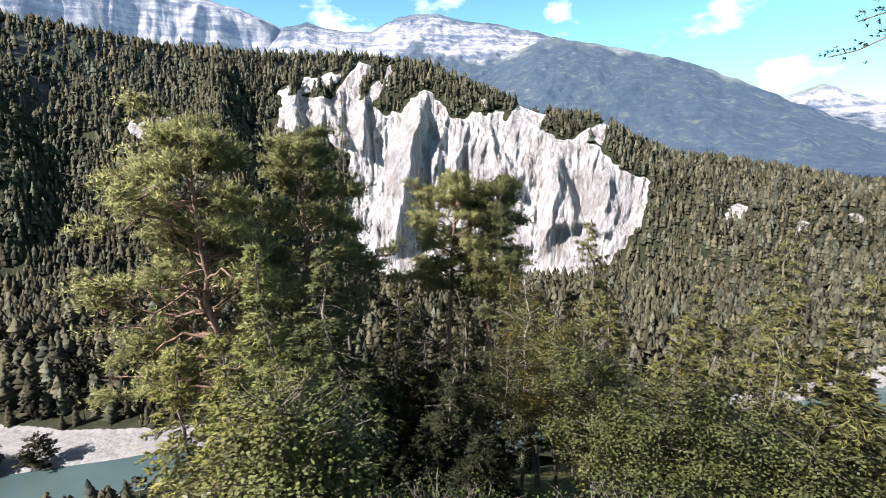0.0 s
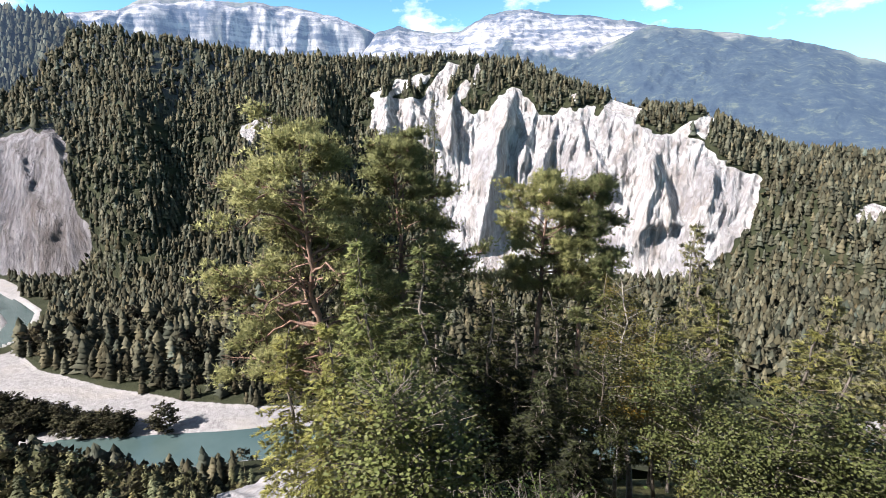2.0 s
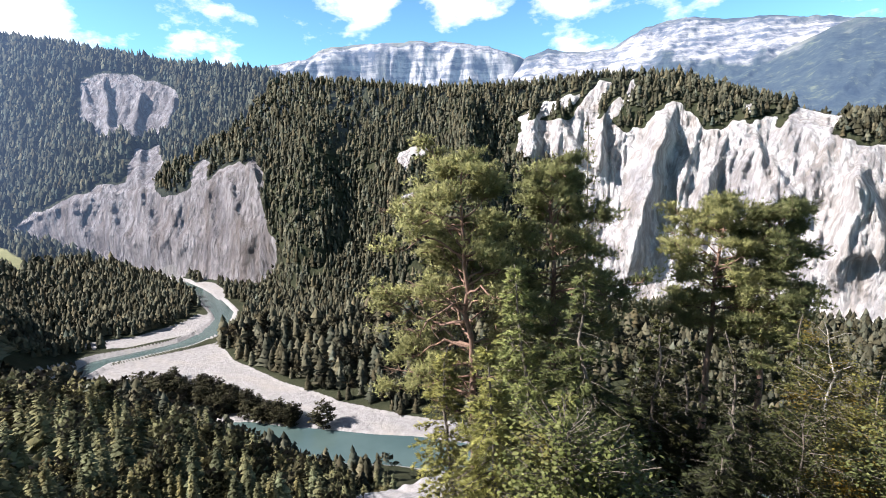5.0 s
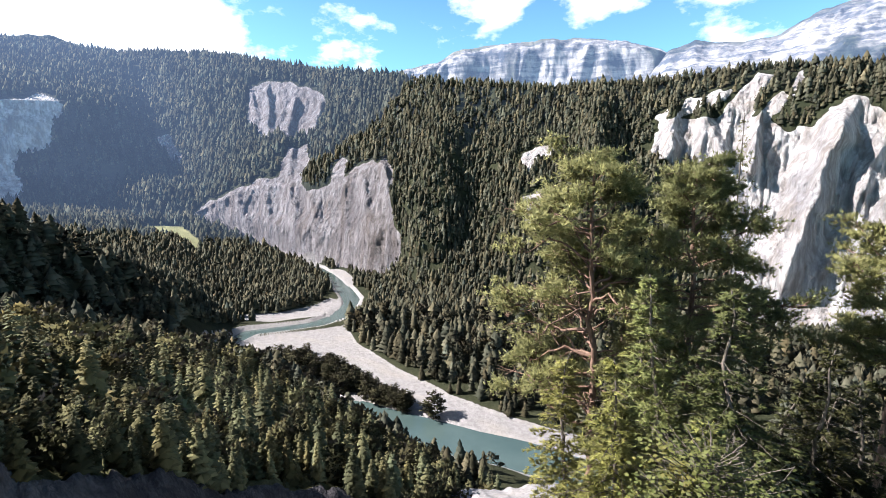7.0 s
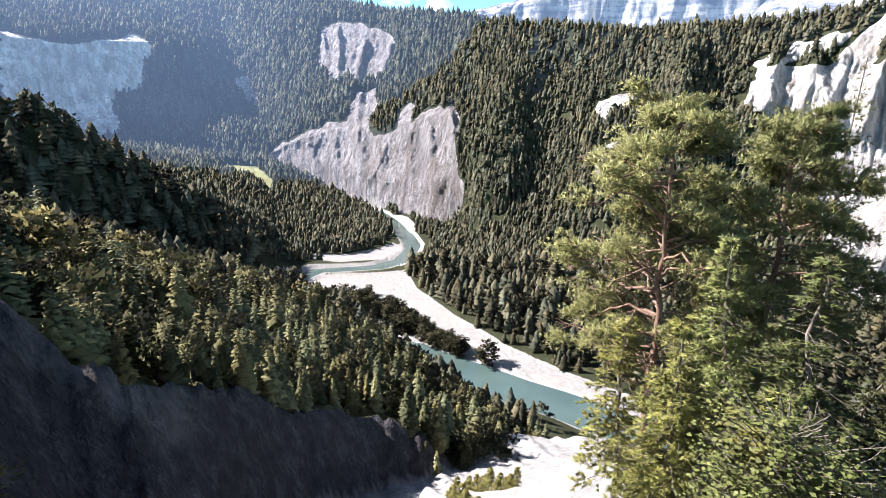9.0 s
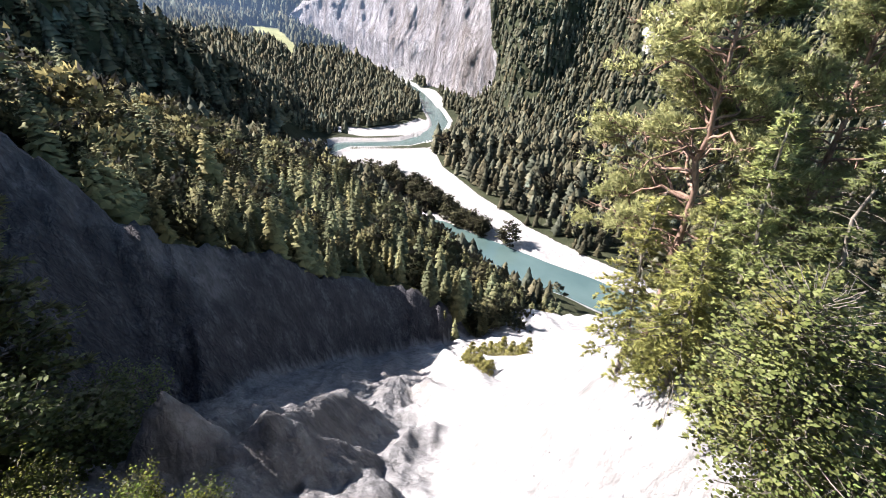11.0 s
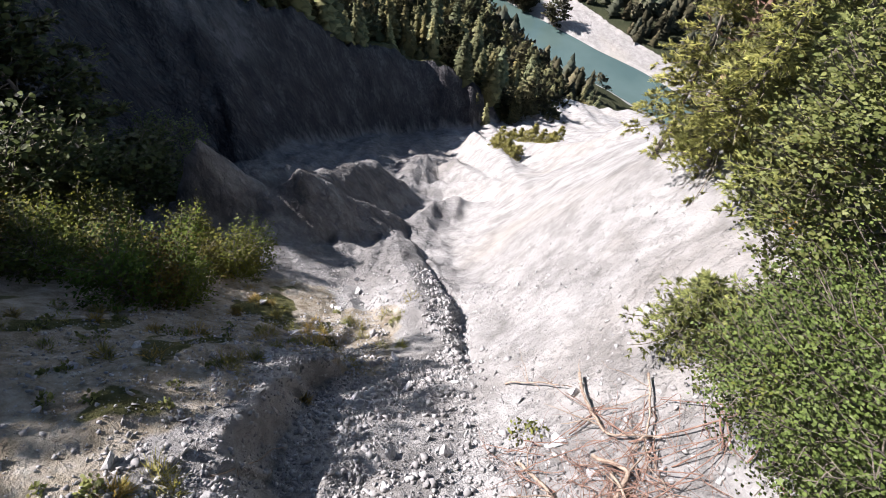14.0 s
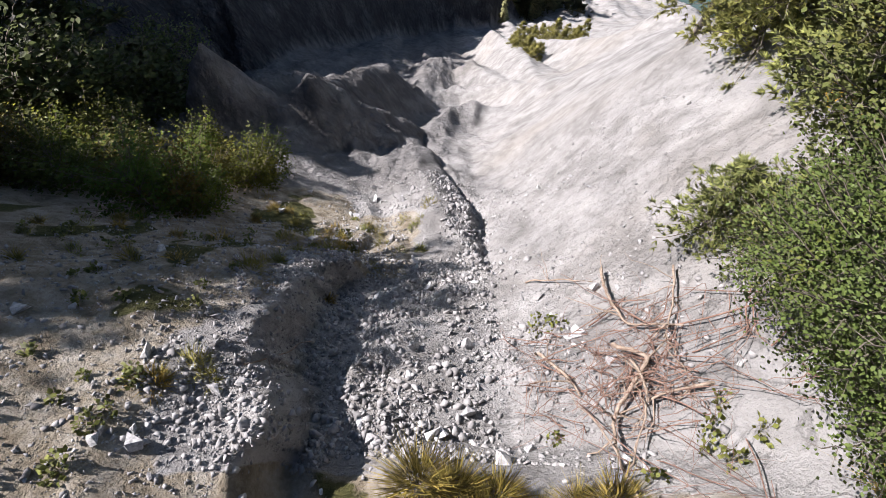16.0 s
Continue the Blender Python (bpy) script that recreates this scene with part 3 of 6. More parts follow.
def build_valley():
    az = np.concatenate([np.arange(-180, -60, 4.0), np.arange(-60, -26, 0.32), np.arange(-26, 22, 0.12), np.arange(22, 46, 0.3), np.arange(46, 74, 0.15), np.arange(74, 112, 0.32),
                         np.arange(112, 180, 4.0)])
    nodes = [line_at(line, az) for line in LINES]
    last_r, last_z = nodes[-1]
    nodes.append((last_r + 700, last_z - 60))
    R, Zs, V = [], [], []
    for i, n in enumerate(ROWS_BETWEEN):
        (r0, z0), (r1, z1) = nodes[i], nodes[i + 1]
        for j in range(n):
            f = j / n
            R.append(r0 + (r1 - r0) * f)
            Zs.append(z0 + (z1 - z0) * f)
            V.append(i + f)
    R.append(nodes[-1][0])
    Zs.append(nodes[-1][1])
    V.append(len(ROWS_BETWEEN))
    R.append(np.full(az.shape, 4950.0))
    Zs.append(np.full(az.shape, 60.0))
    V.append(len(ROWS_BETWEEN) + 1)
    R, Zs, V = np.array(R), np.array(Zs), np.array(V)[:, None] + 0 * az
    # soften the kinks between the lines
    for _ in range(3):
        Zs[1:-2] = 0.25 * Zs[:-3] + 0.5 * Zs[1:-2] + 0.25 * Zs[2:-1]
    A = np.radians(az)[None, :] + 0 * R
    el = np.degrees(np.arctan2(Zs - EYE_Z, R))
    azd = np.degrees(A)
    wob_a = azd + 2.2 * (fbm(azd / 1.1, el / 1.4, 0, 4, 0.6) - 0.5)
    wob_e = el + 2.2 * (fbm(azd / 1.1, el / 1.4, 9.0, 4, 0.6) - 0.5)
    rock = np.zeros(R.shape)
    for poly in CLIFFS.values():
        rock = np.maximum(rock, inside(poly, wob_a, wob_e))
    zone = rock.copy()
    kz = np.exp(-0.5 * (np.arange(-14, 15) / 6.0) ** 2)
    kz /= kz.sum()
    zone = sum(np.roll(zone, i - 14, 0) * kz[i] for i in range(29))
    zone = sum(np.roll(zone, i - 14, 1) * kz[i] for i in range(29))
    # bushes and grass hold on to parts of the upper faces
    green = fbm(azd / 1.3 + el / 2.2, el / 3.0, 31.0, 4, 0.62)
    rock = np.where((green > 0.565 - 0.03 * (V - 6.3)) & (V > 6.85) & (azd < 25), 0, rock)
    rock = rock * (V > 4.9)
    rock[:, :] = np.where(V > 8.05, 0, rock)
    k = np.array([1, 4, 6, 4, 1]) / 16
    soft = rock.copy()
    for _ in range(2):
        soft = sum(np.roll(soft, i - 2, 0) * k[i] for i in range(5))
        soft = sum(np.roll(soft, i - 2, 1) * k[i] for i in range(5))
    # relief on the slopes: spurs and gullies run down, flutes on bare rock
    s = A * 1000.0
    slope = step(5.0, 5.5, V) * (1 - step(7.6, 8.3, V))
    drop = np.clip((8 - V) / 3, 0, 1)                       # 0 at the rim, 1 at the foot
    warp = 110 * (fbm(s / 210, Zs / 170, 2.0, 3) - 0.5)
    big = ridged((s + warp * 0.7) / 130, Zs / 420, 0.0, 2) - 0.55
    spur = ridged((s + warp) / 105, Zs / 300, 21.0, 2, 0.4) - 0.6
    mid = ridged((s + warp * 0.9) / 44, Zs / 150 + 0.3 * warp / 42, 4.0, 4, 0.55) - 0.55
    fine = ridged((s + warp * 0.6) / 21, Zs / 75, 8.0, 4, 0.65) - 0.5
    ledge = vnoise(s / 90, Zs / 26, 6.0) - 0.5
    vale = ridged((s + warp) / 300, Zs / 900, 33.0, 2) - 0.5
    fold = slope * ((42 * big + 34 * vale) * (1 - zone) + zone * (np.where(azd > 44, 40, 20) * spur * (0.15 + 0.85 * drop) + np.where(azd > 44, 18, 38) * mid * (0.4 + 0.6 * drop) + 6 * ledge)) + slope * soft * np.where(azd > 44, 0.5, 0.8) * (26 * fine + 13 * (ridged((s + warp * 0.5 + 0.25 * Zs) / 11, Zs / 70, 14.0, 2, 0.5) - 0.5) + 9 * (ridged((s + 0.4 * warp) / 7.5, Zs / 60, 15.0, 3, 0.6) - 0.5))
    for a0, e0, a1, e1, left, right, amp in BUTTRESSES:
        k = (el - e0) / (e1 - e0)
        wid = (0.45 + 0.75 * np.clip(k, 0, 1)) * (1 + 0.5 * (fbm(el / 2.0, a0, 3.0, 3) - 0.5))
        c = a0 + (a1 - a0) * k + 0.9 * (fbm(el / 1.6, a0, 7.0, 3) - 0.5)
        tent = np.clip(1 - np.abs(azd - c) / (wid * np.where(azd > c, left, right)), 0, 1)
        fold = fold + slope * amp * tent * step(-0.06, 0.12, k) * (1 - step(0.95, 1.15, k))
    far = np.clip(R / 1000, 0.8, 2.2)
    R2 = R - fold * far ** 0.5
    Z2 = Zs + 6 * (fbm(R2 * np.sin(A) / 60, R2 * np.cos(A) / 60, 0, 3) - 0.5) * ((V > 5) | (V < 2.8))
    Z2 = Z2 + slope * (1 - soft) * 10 * (fbm(s / 40, Zs / 40, 5.0, 3) - 0.5)
    X, Y = -R2 * np.sin(A), R2 * np.cos(A)
    # river bed, gravel bars, meadow on the valley floor
    d = path_distance(CHANNEL, X, Y)
    floor = (Z2 < 30) & (V > 1.2) & (V < 5.6)
    wob = 7 * (fbm(X / 30, Y / 30, 0, 3) - 0.5)
    bar = np.full(X.shape, -1e9)
    for p in [BAR] + SHOALS:
        reach = path_distance(p + p[:1], X, Y)
        bar = np.maximum(bar, np.where(inside(p, X, Y), reach, -reach))
    bar = step(-4, 4, bar + 0.6 * wob)
    wide = np.where(X < -330, 15, 21)
    bed = step(-5, 5, wide - d + 0.5 * wob) * (1 - bar)
    Z2 = np.where(floor, Z2 + (0.9 + 0.8 * fbm(X / 12, Y / 12, 0, 3) - Z2) * bar, Z2)
    Z2 = np.where(floor, Z2 + (-1.6 - Z2) * bed, Z2)
    gravel = np.where(floor, np.maximum(bar, step(-3, 3, wide + 6 - d + wob)), 0.0)
    meadow = inside(MEADOW, X, Y) * (Z2 < 120)
    verts = np.stack([X, Y, Z2], -1)
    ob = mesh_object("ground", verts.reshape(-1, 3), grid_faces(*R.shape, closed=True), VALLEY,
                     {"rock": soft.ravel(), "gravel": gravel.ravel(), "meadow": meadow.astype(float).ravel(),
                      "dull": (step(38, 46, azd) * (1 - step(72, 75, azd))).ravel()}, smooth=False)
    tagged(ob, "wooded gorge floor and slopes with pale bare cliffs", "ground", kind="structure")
    return verts, azd, V, soft, gravel, meadow, zone


valley, v_az, v_row, v_rock, v_gravel, v_meadow, v_zone = build_valley()

# water in the river bed
wat = np.array([(-1700, 100, 0), (700, 100, 0), (700, 760, 0), (-1700, 760, 0)], float)
water = mesh_object("river", wat, [(0, 1, 2, 3)], WATER, smooth=False)
tagged(water, "milky turquoise river between gravel bars", "river", kind="structure")


# ---- far mountains, beyond the gorge ----
def build_mountain(name, crest, base_r, base_z, crest_r, label, rock_from=0.45, alp_from=0.75, seed=0.0, cliffy=0.0):
    """crest: (bearing, angle of height) pairs along the skyline."""
    a, e = np.array(crest, float).T
    az = np.arange(a.min(), a.max(), 0.2)
    ce = np.interp(az, a, e) + 0.45 * (fbm(az / 1.1, seed, 0, 5, 0.6) - 0.5)
    rows = 64
    f = np.linspace(0, 1, rows)[:, None]
    R = base_r + (crest_r - base_r) * f + 0 * az
    top = EYE_Z + crest_r * np.tan(np.radians(ce))
    g = f ** (0.85) * (1 - cliffy) + cliffy * (0.72 * f + 0.28 * step(0.74, 0.86, f + 0.10 * (fbm(az / 3.0, seed + 2, 0, 3) - 0.5)))
    Zm = base_z + (top - base_z) * g
    s = np.radians(az) * crest_r
    fold = ridged(s / 300 + f * 2.2 + 0.8 * fbm(s / 500, f * 3, seed, 2), f * 3.0 + seed, seed, 5, 0.6) - 0.5
    env = np.minimum(1, f * 5) * (1 - step(0.93, 1.0, f))
    R = R - 210 * fold * env
    Zm = Zm - 60 * (fbm(s / 120, f * 8, seed + 3, 4) - 0.5) * env
    X, Y = -R * np.sin(np.radians(az)), R * np.cos(np.radians(az))
    n = fbm(s / 260, f * 5, seed + 8, 5, 0.62)
    rock = step(0.0, 0.16, f - rock_from + 0.75 * (n - 0.5))
    alp = step(0.0, 0.2, f - alp_from + 0.4 * (n - 0.5))
    rock = rock * (1 - 0.75 * step(0.9, 1.0, f + 0.25 * (n - 0.5)))
    # a back slope closes the ridge
    R3 = R[-1] + 150
    X = np.vstack([X, -R3 * np.sin(np.radians(az))])
    Y = np.vstack([Y, R3 * np.cos(np.radians(az))])
    Zm = np.vstack([Zm, Zm[-1] * 0 + base_z])
    rock, alp = np.vstack([rock, rock[-1]]), np.vstack([alp, alp[-1]])
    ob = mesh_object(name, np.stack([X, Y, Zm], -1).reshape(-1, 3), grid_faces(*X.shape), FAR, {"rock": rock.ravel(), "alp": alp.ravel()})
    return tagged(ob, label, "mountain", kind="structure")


build_mountain("backdrop_mountain", [(13, 9), (16.5, 12.0), (18.5, 13.0), (22, 14.2), (27, 14.9), (31, 15.1), (36, 14.8), (40.7, 14.4), (43, 13.2), (47.5, 12.3), (54, 11.4), (62, 10.5)],
               3300, 350, 4750, "flat-topped limestone mountain with a pale cliff band", 0.66, 0.90, 1.0, 0.9)
build_mountain("backdrop_mountain", [(-20, 9), (-12.5, 12.2), (-8, 13.2), (-4.9, 13.8), (-2, 14.1), (1, 14.7), (2.8, 14.8), (5, 14.4), (8, 12.9), (11, 12.7), (13.5, 13.0), (15.2, 13.4), (17.7, 12.7), (21, 10)],
               3000, 300, 4600, "rocky mountain peak with pale scree and snow-white rock", 0.42, 1.2, 5.0)
build_mountain("backdrop_mountain", [(-52, -1), (-44, 1.0), (-40, 2.4), (-35.5, 4.6), (-32.2, 6.3), (-26.4, 8.8), (-19.7, 10.6), (-12.5, 12.2), (-10, 11.4), (-6, 9.8), (0, 8.2), (8, 7)],
               2000, 130, 3900, "broad hazy wooded mountainside with alpine meadows", 0.95, 0.86, 9.0)
build_mountain("backdrop_mountain", [(-62, 3), (-54, 4), (-48, 3.4), (-42, 4.1), (-37.9, 5.9), (-35, 5.0), (-30, 3)],
               4000, 130, 4850, "distant grey mountain ridge", 0.4, 0.8, 13.0)
build_mountain("backdrop_mountain", [(74, 11.5), (77.8, 12.6), (81, 13.2), (86.8, 12.4), (92, 11.5), (104, 10), (125, 8)],
               3700, 400, 4800, "distant hazy blue mountain ridge", 1.3, 1.2, 17.0)


# ---- the near slope under the lookout: a gully of pale marl ----
AXIS = radians(57.0)
AX_U, AX_W = (-math.sin(AXIS), math.cos(AXIS)), (math.cos(AXIS), math.sin(AXIS))
FLOOR_U = [-30, -5, -1, 0.2, 0.6, 2, 5, 10, 15, 25, 38, 50, 60, 70, 100]
FLOOR_Z = [6, -3.5, -5.6, -5.9, -7.3, -8.2, -11.7, -16.6, -21, -29.5, -38.5, -47, -54, -58.5, -72]
BANK_U, BANK_Z = [-30, -5, -1, 0.6, 2] + FLOOR_U[6:], [6, -3.5, -6.1, -7.1, -8.2] + FLOOR_Z[6:]
CREST_U, CREST_W, CREST_Z = [-30, -5, 0, 5, 10, 20, 30, 50, 70, 100], [6, 4.6, 3.5, 4.4, 6, 11, 16.5, 27, 38, 55], [4, -1, -3.8, -6.2, -8.8, -17, -25.5, -42, -58, -75]
WALL_AZ, WALL_R, WALL_Z = [40, 48, 50, 54, 60, 70, 80, 88, 93, 98, 101, 106, 112, 130], [70, 69, 69, 69, 69.5, 60, 52, 46, 48, 50, 50, 50, 50, 50], [-68, -58.5, -56, -52, -48.7, -39, -29, -23, -19.5, -13, -9, -3, 5, 12]


# crests by place along and across the gully, height and half width
RIDGES = [[(12.2, -10.9, 1.5, 0.8), (12.6, -10.2, 4.4, 0.75), (12.9, -9.7, 5.3, 0.8), (13.2, -9.2, 4.6, 0.9), (13.5, -8.6, 3.6, 1.1), (13.7, -8.0, 3.0, 1.3), (14.5, -7.0, 4.4, 1.4), (14.8, -6.2, 3.8, 1.4),
           (15.3, -5.1, 2.4, 1.3), (16.2, -3.5, 1.5, 0.9), (16.6, -3.2, 0.6, 0.6)],
          [(13.5, -8.8, 3.2, 1.2), (15.5, -10.0, 3.6, 1.2), (17, -9.8, 3.9, 1.3), (18.5, -9.4, 4.0, 1.3), (20, -7.9, 3.6, 1.3)],
          [(14.5, -7.0, 3.7, 1.2), (17, -6.8, 3.9, 1.4), (20, -6.4, 4.2, 1.5), (24, -5.9, 4.0, 1.8)],
          [(35.9, -2.8, 2.2, 1.4), (30.5, -3.5, 1.4, 1.1), (27.6, -3.7, 0.6, 0.8)],
          [(34.3, 0.4, 2.2, 1.3), (29.9, 1.8, 1.4, 1.1), (26.7, 2.9, 0.6, 0.8)],
          [(27.4, -0.8, 1.6, 1.0), (25.6, 3.1, 1.3, 1.1), (20.8, 4.2, 0.6, 0.8)],
          [(20.7, 1.5, 0.5, 0.7), (20.7, 0.0, 1.9, 0.9), (19.6, -1.2, 1.6, 0.9), (17.3, -2.3, 0.6, 0.6)],
          [(46, 2.9, 3.4, 1.6), (41, 4.3, 2.4, 1.5), (31, 4.4, 1.8, 1.3), (20.5, 4.4, 0.7, 0.9)],
          [(26, 9.7, 1.4, 1.6), (33, 9.0, 1.3, 1.5), (40, 6.6, 2.2, 1.4)],
          [(30, 13.7, 2.2, 1.6), (26, 11.7, 1.9, 1.5)],
          [(15.8, -3.2, 0.4, 0.7), (11.2, -2.4, 1.0, 0.9), (8.4, -1.7, 1.2, 0.85), (6.8, -1.2, 1.1, 0.75), (6.0, -0.9, 0.5, 0.6)]]


def slope_height(x, y):
    """Height of the near slope, with its painted shade, soil and grass masks."""
    u, w = x * AX_U[0] + y * AX_U[1], x * AX_W[0] + y * AX_W[1]
    r, az = np.hypot(x, y), np.degrees(np.arctan2(-x, y))
    az = np.where(az < -110, az + 360, az)
    edge = step(-1.7, -1.0, w) * (1 - step(1.5, 2.6, w))       # a small terrace edge right under the lookout
    z0 = np.interp(u, FLOOR_U, FLOOR_Z) * edge + np.interp(u, BANK_U, BANK_Z) * (1 - edge)
    wc, zc = np.interp(u, CREST_U, CREST_W), np.interp(u, CREST_U, CREST_Z)
    t = np.clip(w / wc, 0, 1)
    right = z0 + (zc - z0) * (0.35 * t + 0.65 * t * t * (3 - 2 * t))
    right = np.where(w > wc, zc - 0.6 * (w - wc), right)
    lw = -w
    shelf = 1.05 * step(2.85, 3.1, lw + 1.3 * (fbm(u * 1.3, w * 0.5, 0, 4, 0.6) - 0.5) + 0.25 * (1 - step(0, 1.5, u))) * (1 - step(2.6, 6.5, u)) * step(-3, 0, u)
    left = z0 + shelf + 0.22 * np.maximum(lw - 3, 0) * (1 - step(8, 18, u)) + 0.05 * np.maximum(lw - 3, 0)
    # flank ground raised to keep the sun off the gully
    left = left + 1.3 * np.maximum(lw - 22 - 0.25 * np.maximum(u - 22, 0), 0) * (1 - step(34, 46, u)) * step(5, 17, u)   # the wooded flank
    z = np.where(w > 0, right, left)
    # the knob, the ridges behind the gully head and the pale tongue between the cracks
    bed, dark = z, 0 * z
    for n, pts in enumerate(RIDGES):
        for (u0, w0, h0, s0), (u1, w1, h1, s1) in zip(pts, pts[1:]):
            du, dw = u1 - u0, w1 - w0
            k = np.clip(((u - u0) * du + (w - w0) * dw) / (du * du + dw * dw), 0, 1)
            off = np.hypot(u - u0 - k * du, w - w0 - k * dw)
            d = off / (s0 + k * (s1 - s0)) * (1 + 0.3 * (ridged(u / 1.3 + 3, w / 1.3, 17.0, 2) - 0.5))
            side = np.clip(1 - d / 2.0, 0, 1) ** 0.9
            h = h0 + k * (h1 - h0)
            # flanks below the crest get painted shade
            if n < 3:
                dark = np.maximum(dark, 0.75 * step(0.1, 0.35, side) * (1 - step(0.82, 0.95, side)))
            z = np.maximum(z, np.where(d > 2.0, -99, bed + h * (side * (0.75 + 0.25 * side) - 0.05 * np.exp(-(d / 0.25) ** 2))))
    # the wall; its mask paints shade as a dark colour
    wr, wz = np.interp(az, WALL_AZ, WALL_R), np.interp(az, WALL_AZ, WALL_Z)
    rag = 2.6 * (fbm(az / 2.2, r / 14, 0, 3) - 0.5) + 3.0 * (ridged(az / 4.5 + r / 10, r / 22, 4.0, 4, 0.6) - 0.5)
    wall = np.where(r < wr, wz - 0.95 * (wr - r), wz - 0.5 * (r - wr)) + rag
    wall = wall + 1.3 * (ridged((az * 0.8 + r * 1.1) / 9, (r - az * 0.3) / 30, 27.0, 4, 0.62) - 0.5) * step(-30, -4, r - wr) + 2.2 * (ridged(az / 1.7, r / 3.0, 31.0, 3, 0.6) - 0.4) * step(-5, -1, r - wr) * step(66, 86, az)
    wall = np.where((az < 41) | (az > 175), -200, wall)
    shade_mask = step(-0.4, 0.6, wall - z) * (r < wr + 2) + step(82, 92, az) * step(14, 22, r) * 0.8
    shade_mask = shade_mask * (1 - 0.6 * np.exp(-(np.hypot(u - 16.1, w + 11.0) / 2.6) ** 4))
    shade_mask = shade_mask * (1 - 0.5 * step(-6, -2, r - wr + 5.0 * (fbm(az / 1.6, r / 3, 22.0, 3) - 0.5)) * step(80, 88, az))
    # left gully floor and mound: grey rock, darkened further to paint shade
    shade_mask = np.maximum(shade_mask, 0.5 * step(-1.6, 2.4, lw + 5.0 * (fbm(u / 2.6, w / 2.0, 12.0, 4, 0.6) - 0.5)) * step(7.0, 9.5, u))
    shade_mask = np.maximum(shade_mask, 0.8 * np.exp(-((u - 16.8) / 3.0) ** 2 - ((w + 7.5) / 4.0) ** 2) * (u < 17.6))
    shade_mask = np.maximum(shade_mask, dark * step(0.3, 0.5, fbm(u / 1.5, w / 1.5, 8.0, 3)))
    z = np.maximum(z, wall)
    # a crack where the gully has cut down
    line = np.interp(u, [3, 5, 7.2, 10.6, 15.8], [0.15, 0.05, 0.0, -0.9, -2.4]) + 0.7 * (fbm(u / 1.6, 0.0, 41.0, 3) - 0.5)
    z = z - 0.4 * np.exp(-((w - line) / (0.10 + 0.22 * vnoise(u * 0.9, 5.0))) ** 2) * step(3.5, 5.5, u) * (1 - step(15, 19, u))
    # erosion rills that run down the slope
    depth = step(3, 14, r)
    rill = ridged(w / 3.2 + 0.6 * fbm(u / 6, w / 6, 0, 2), u / 22, 3.0, 3, 0.55) - 0.5
    z = z + depth * 1.3 * rill * np.clip(r / 30, 0.25, 1.4) * (1 - 0.65 * step(0.5, 2.5, w) * (1 - step(24, 34, u)))
    run = ridged(w / 0.6 + 0.9 * fbm(u / 2.2, w / 2.2, 6.0, 2), u / 3.5, 13.0, 3, 0.6) - 0.5
    z = z + 0.34 * run * step(8, 12, u) * (1 - step(-2.0, 0.5, w)) * (1 - step(26, 34, lw))
    z = z + 0.4 * (ridged(x / 1.9, y / 1.9, 9.0, 3, 0.5) - 0.5) * step(9, 14, u) * step(2, 5, lw) * (1 - step(19, 24, lw))
    z = z + 0.5 * (fbm(x / 1.6, y / 1.6, 0, 3) - 0.5) + 0.2 * (ridged(x / 0.7, y / 0.7, 2.0, 1) - 0.5) * (1 - 0.75 * step(0, 2.5, w))
    soil = step(3.0, 4.2, lw + 1.6 * (fbm(u / 1.2, w / 1.2, 0, 3) - 0.5)) * (1 - step(6.5, 9, u)) * (r < 16)
    soil = np.maximum(soil, 0.8 - 0.8 * step(0.15, 0.35, u + 0.3 * (fbm(x * 2, y * 2, 0, 2) - 0.5)))
    soil = np.maximum(soil, step(3.4, 4.0, u) * (1 - step(6.4, 7.2, u)) * step(1.2, 2.2, lw) * 0.8)
    grass = 0.75 * step(0.52, 0.72, fbm(x / 0.8, y / 0.8, 7.0, 4)) * soil
    grass = np.maximum(grass, (w > wc * 1.05) * 0.8)
    grass = np.maximum(grass, step(0, 3, r - wr) * ((az > 47) & (az < 175)))
    return z, shade_mask * 1.0, soil, grass * 1.0


def build_slope():
    az = np.radians(np.concatenate([np.arange(-70, -10, 0.7), np.arange(-10, 122, 0.38), np.arange(122, 290, 2.0)]))
    r = np.concatenate([[0.02], 0.3 * (96 / 0.3) ** np.linspace(0, 1, 340)])
    A, R = np.meshgrid(az, r)
    X, Y = -R * np.sin(A), R * np.cos(A)
    z, wall, soil, grass = slope_height(X, Y)
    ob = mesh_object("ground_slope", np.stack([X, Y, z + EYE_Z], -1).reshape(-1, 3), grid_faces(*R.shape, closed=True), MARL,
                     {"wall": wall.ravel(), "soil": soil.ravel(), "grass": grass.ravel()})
    return tagged(ob, "steep pale marl gully with rills and eroded wall, its shade painted dark", "slope", kind="structure")


build_slope()

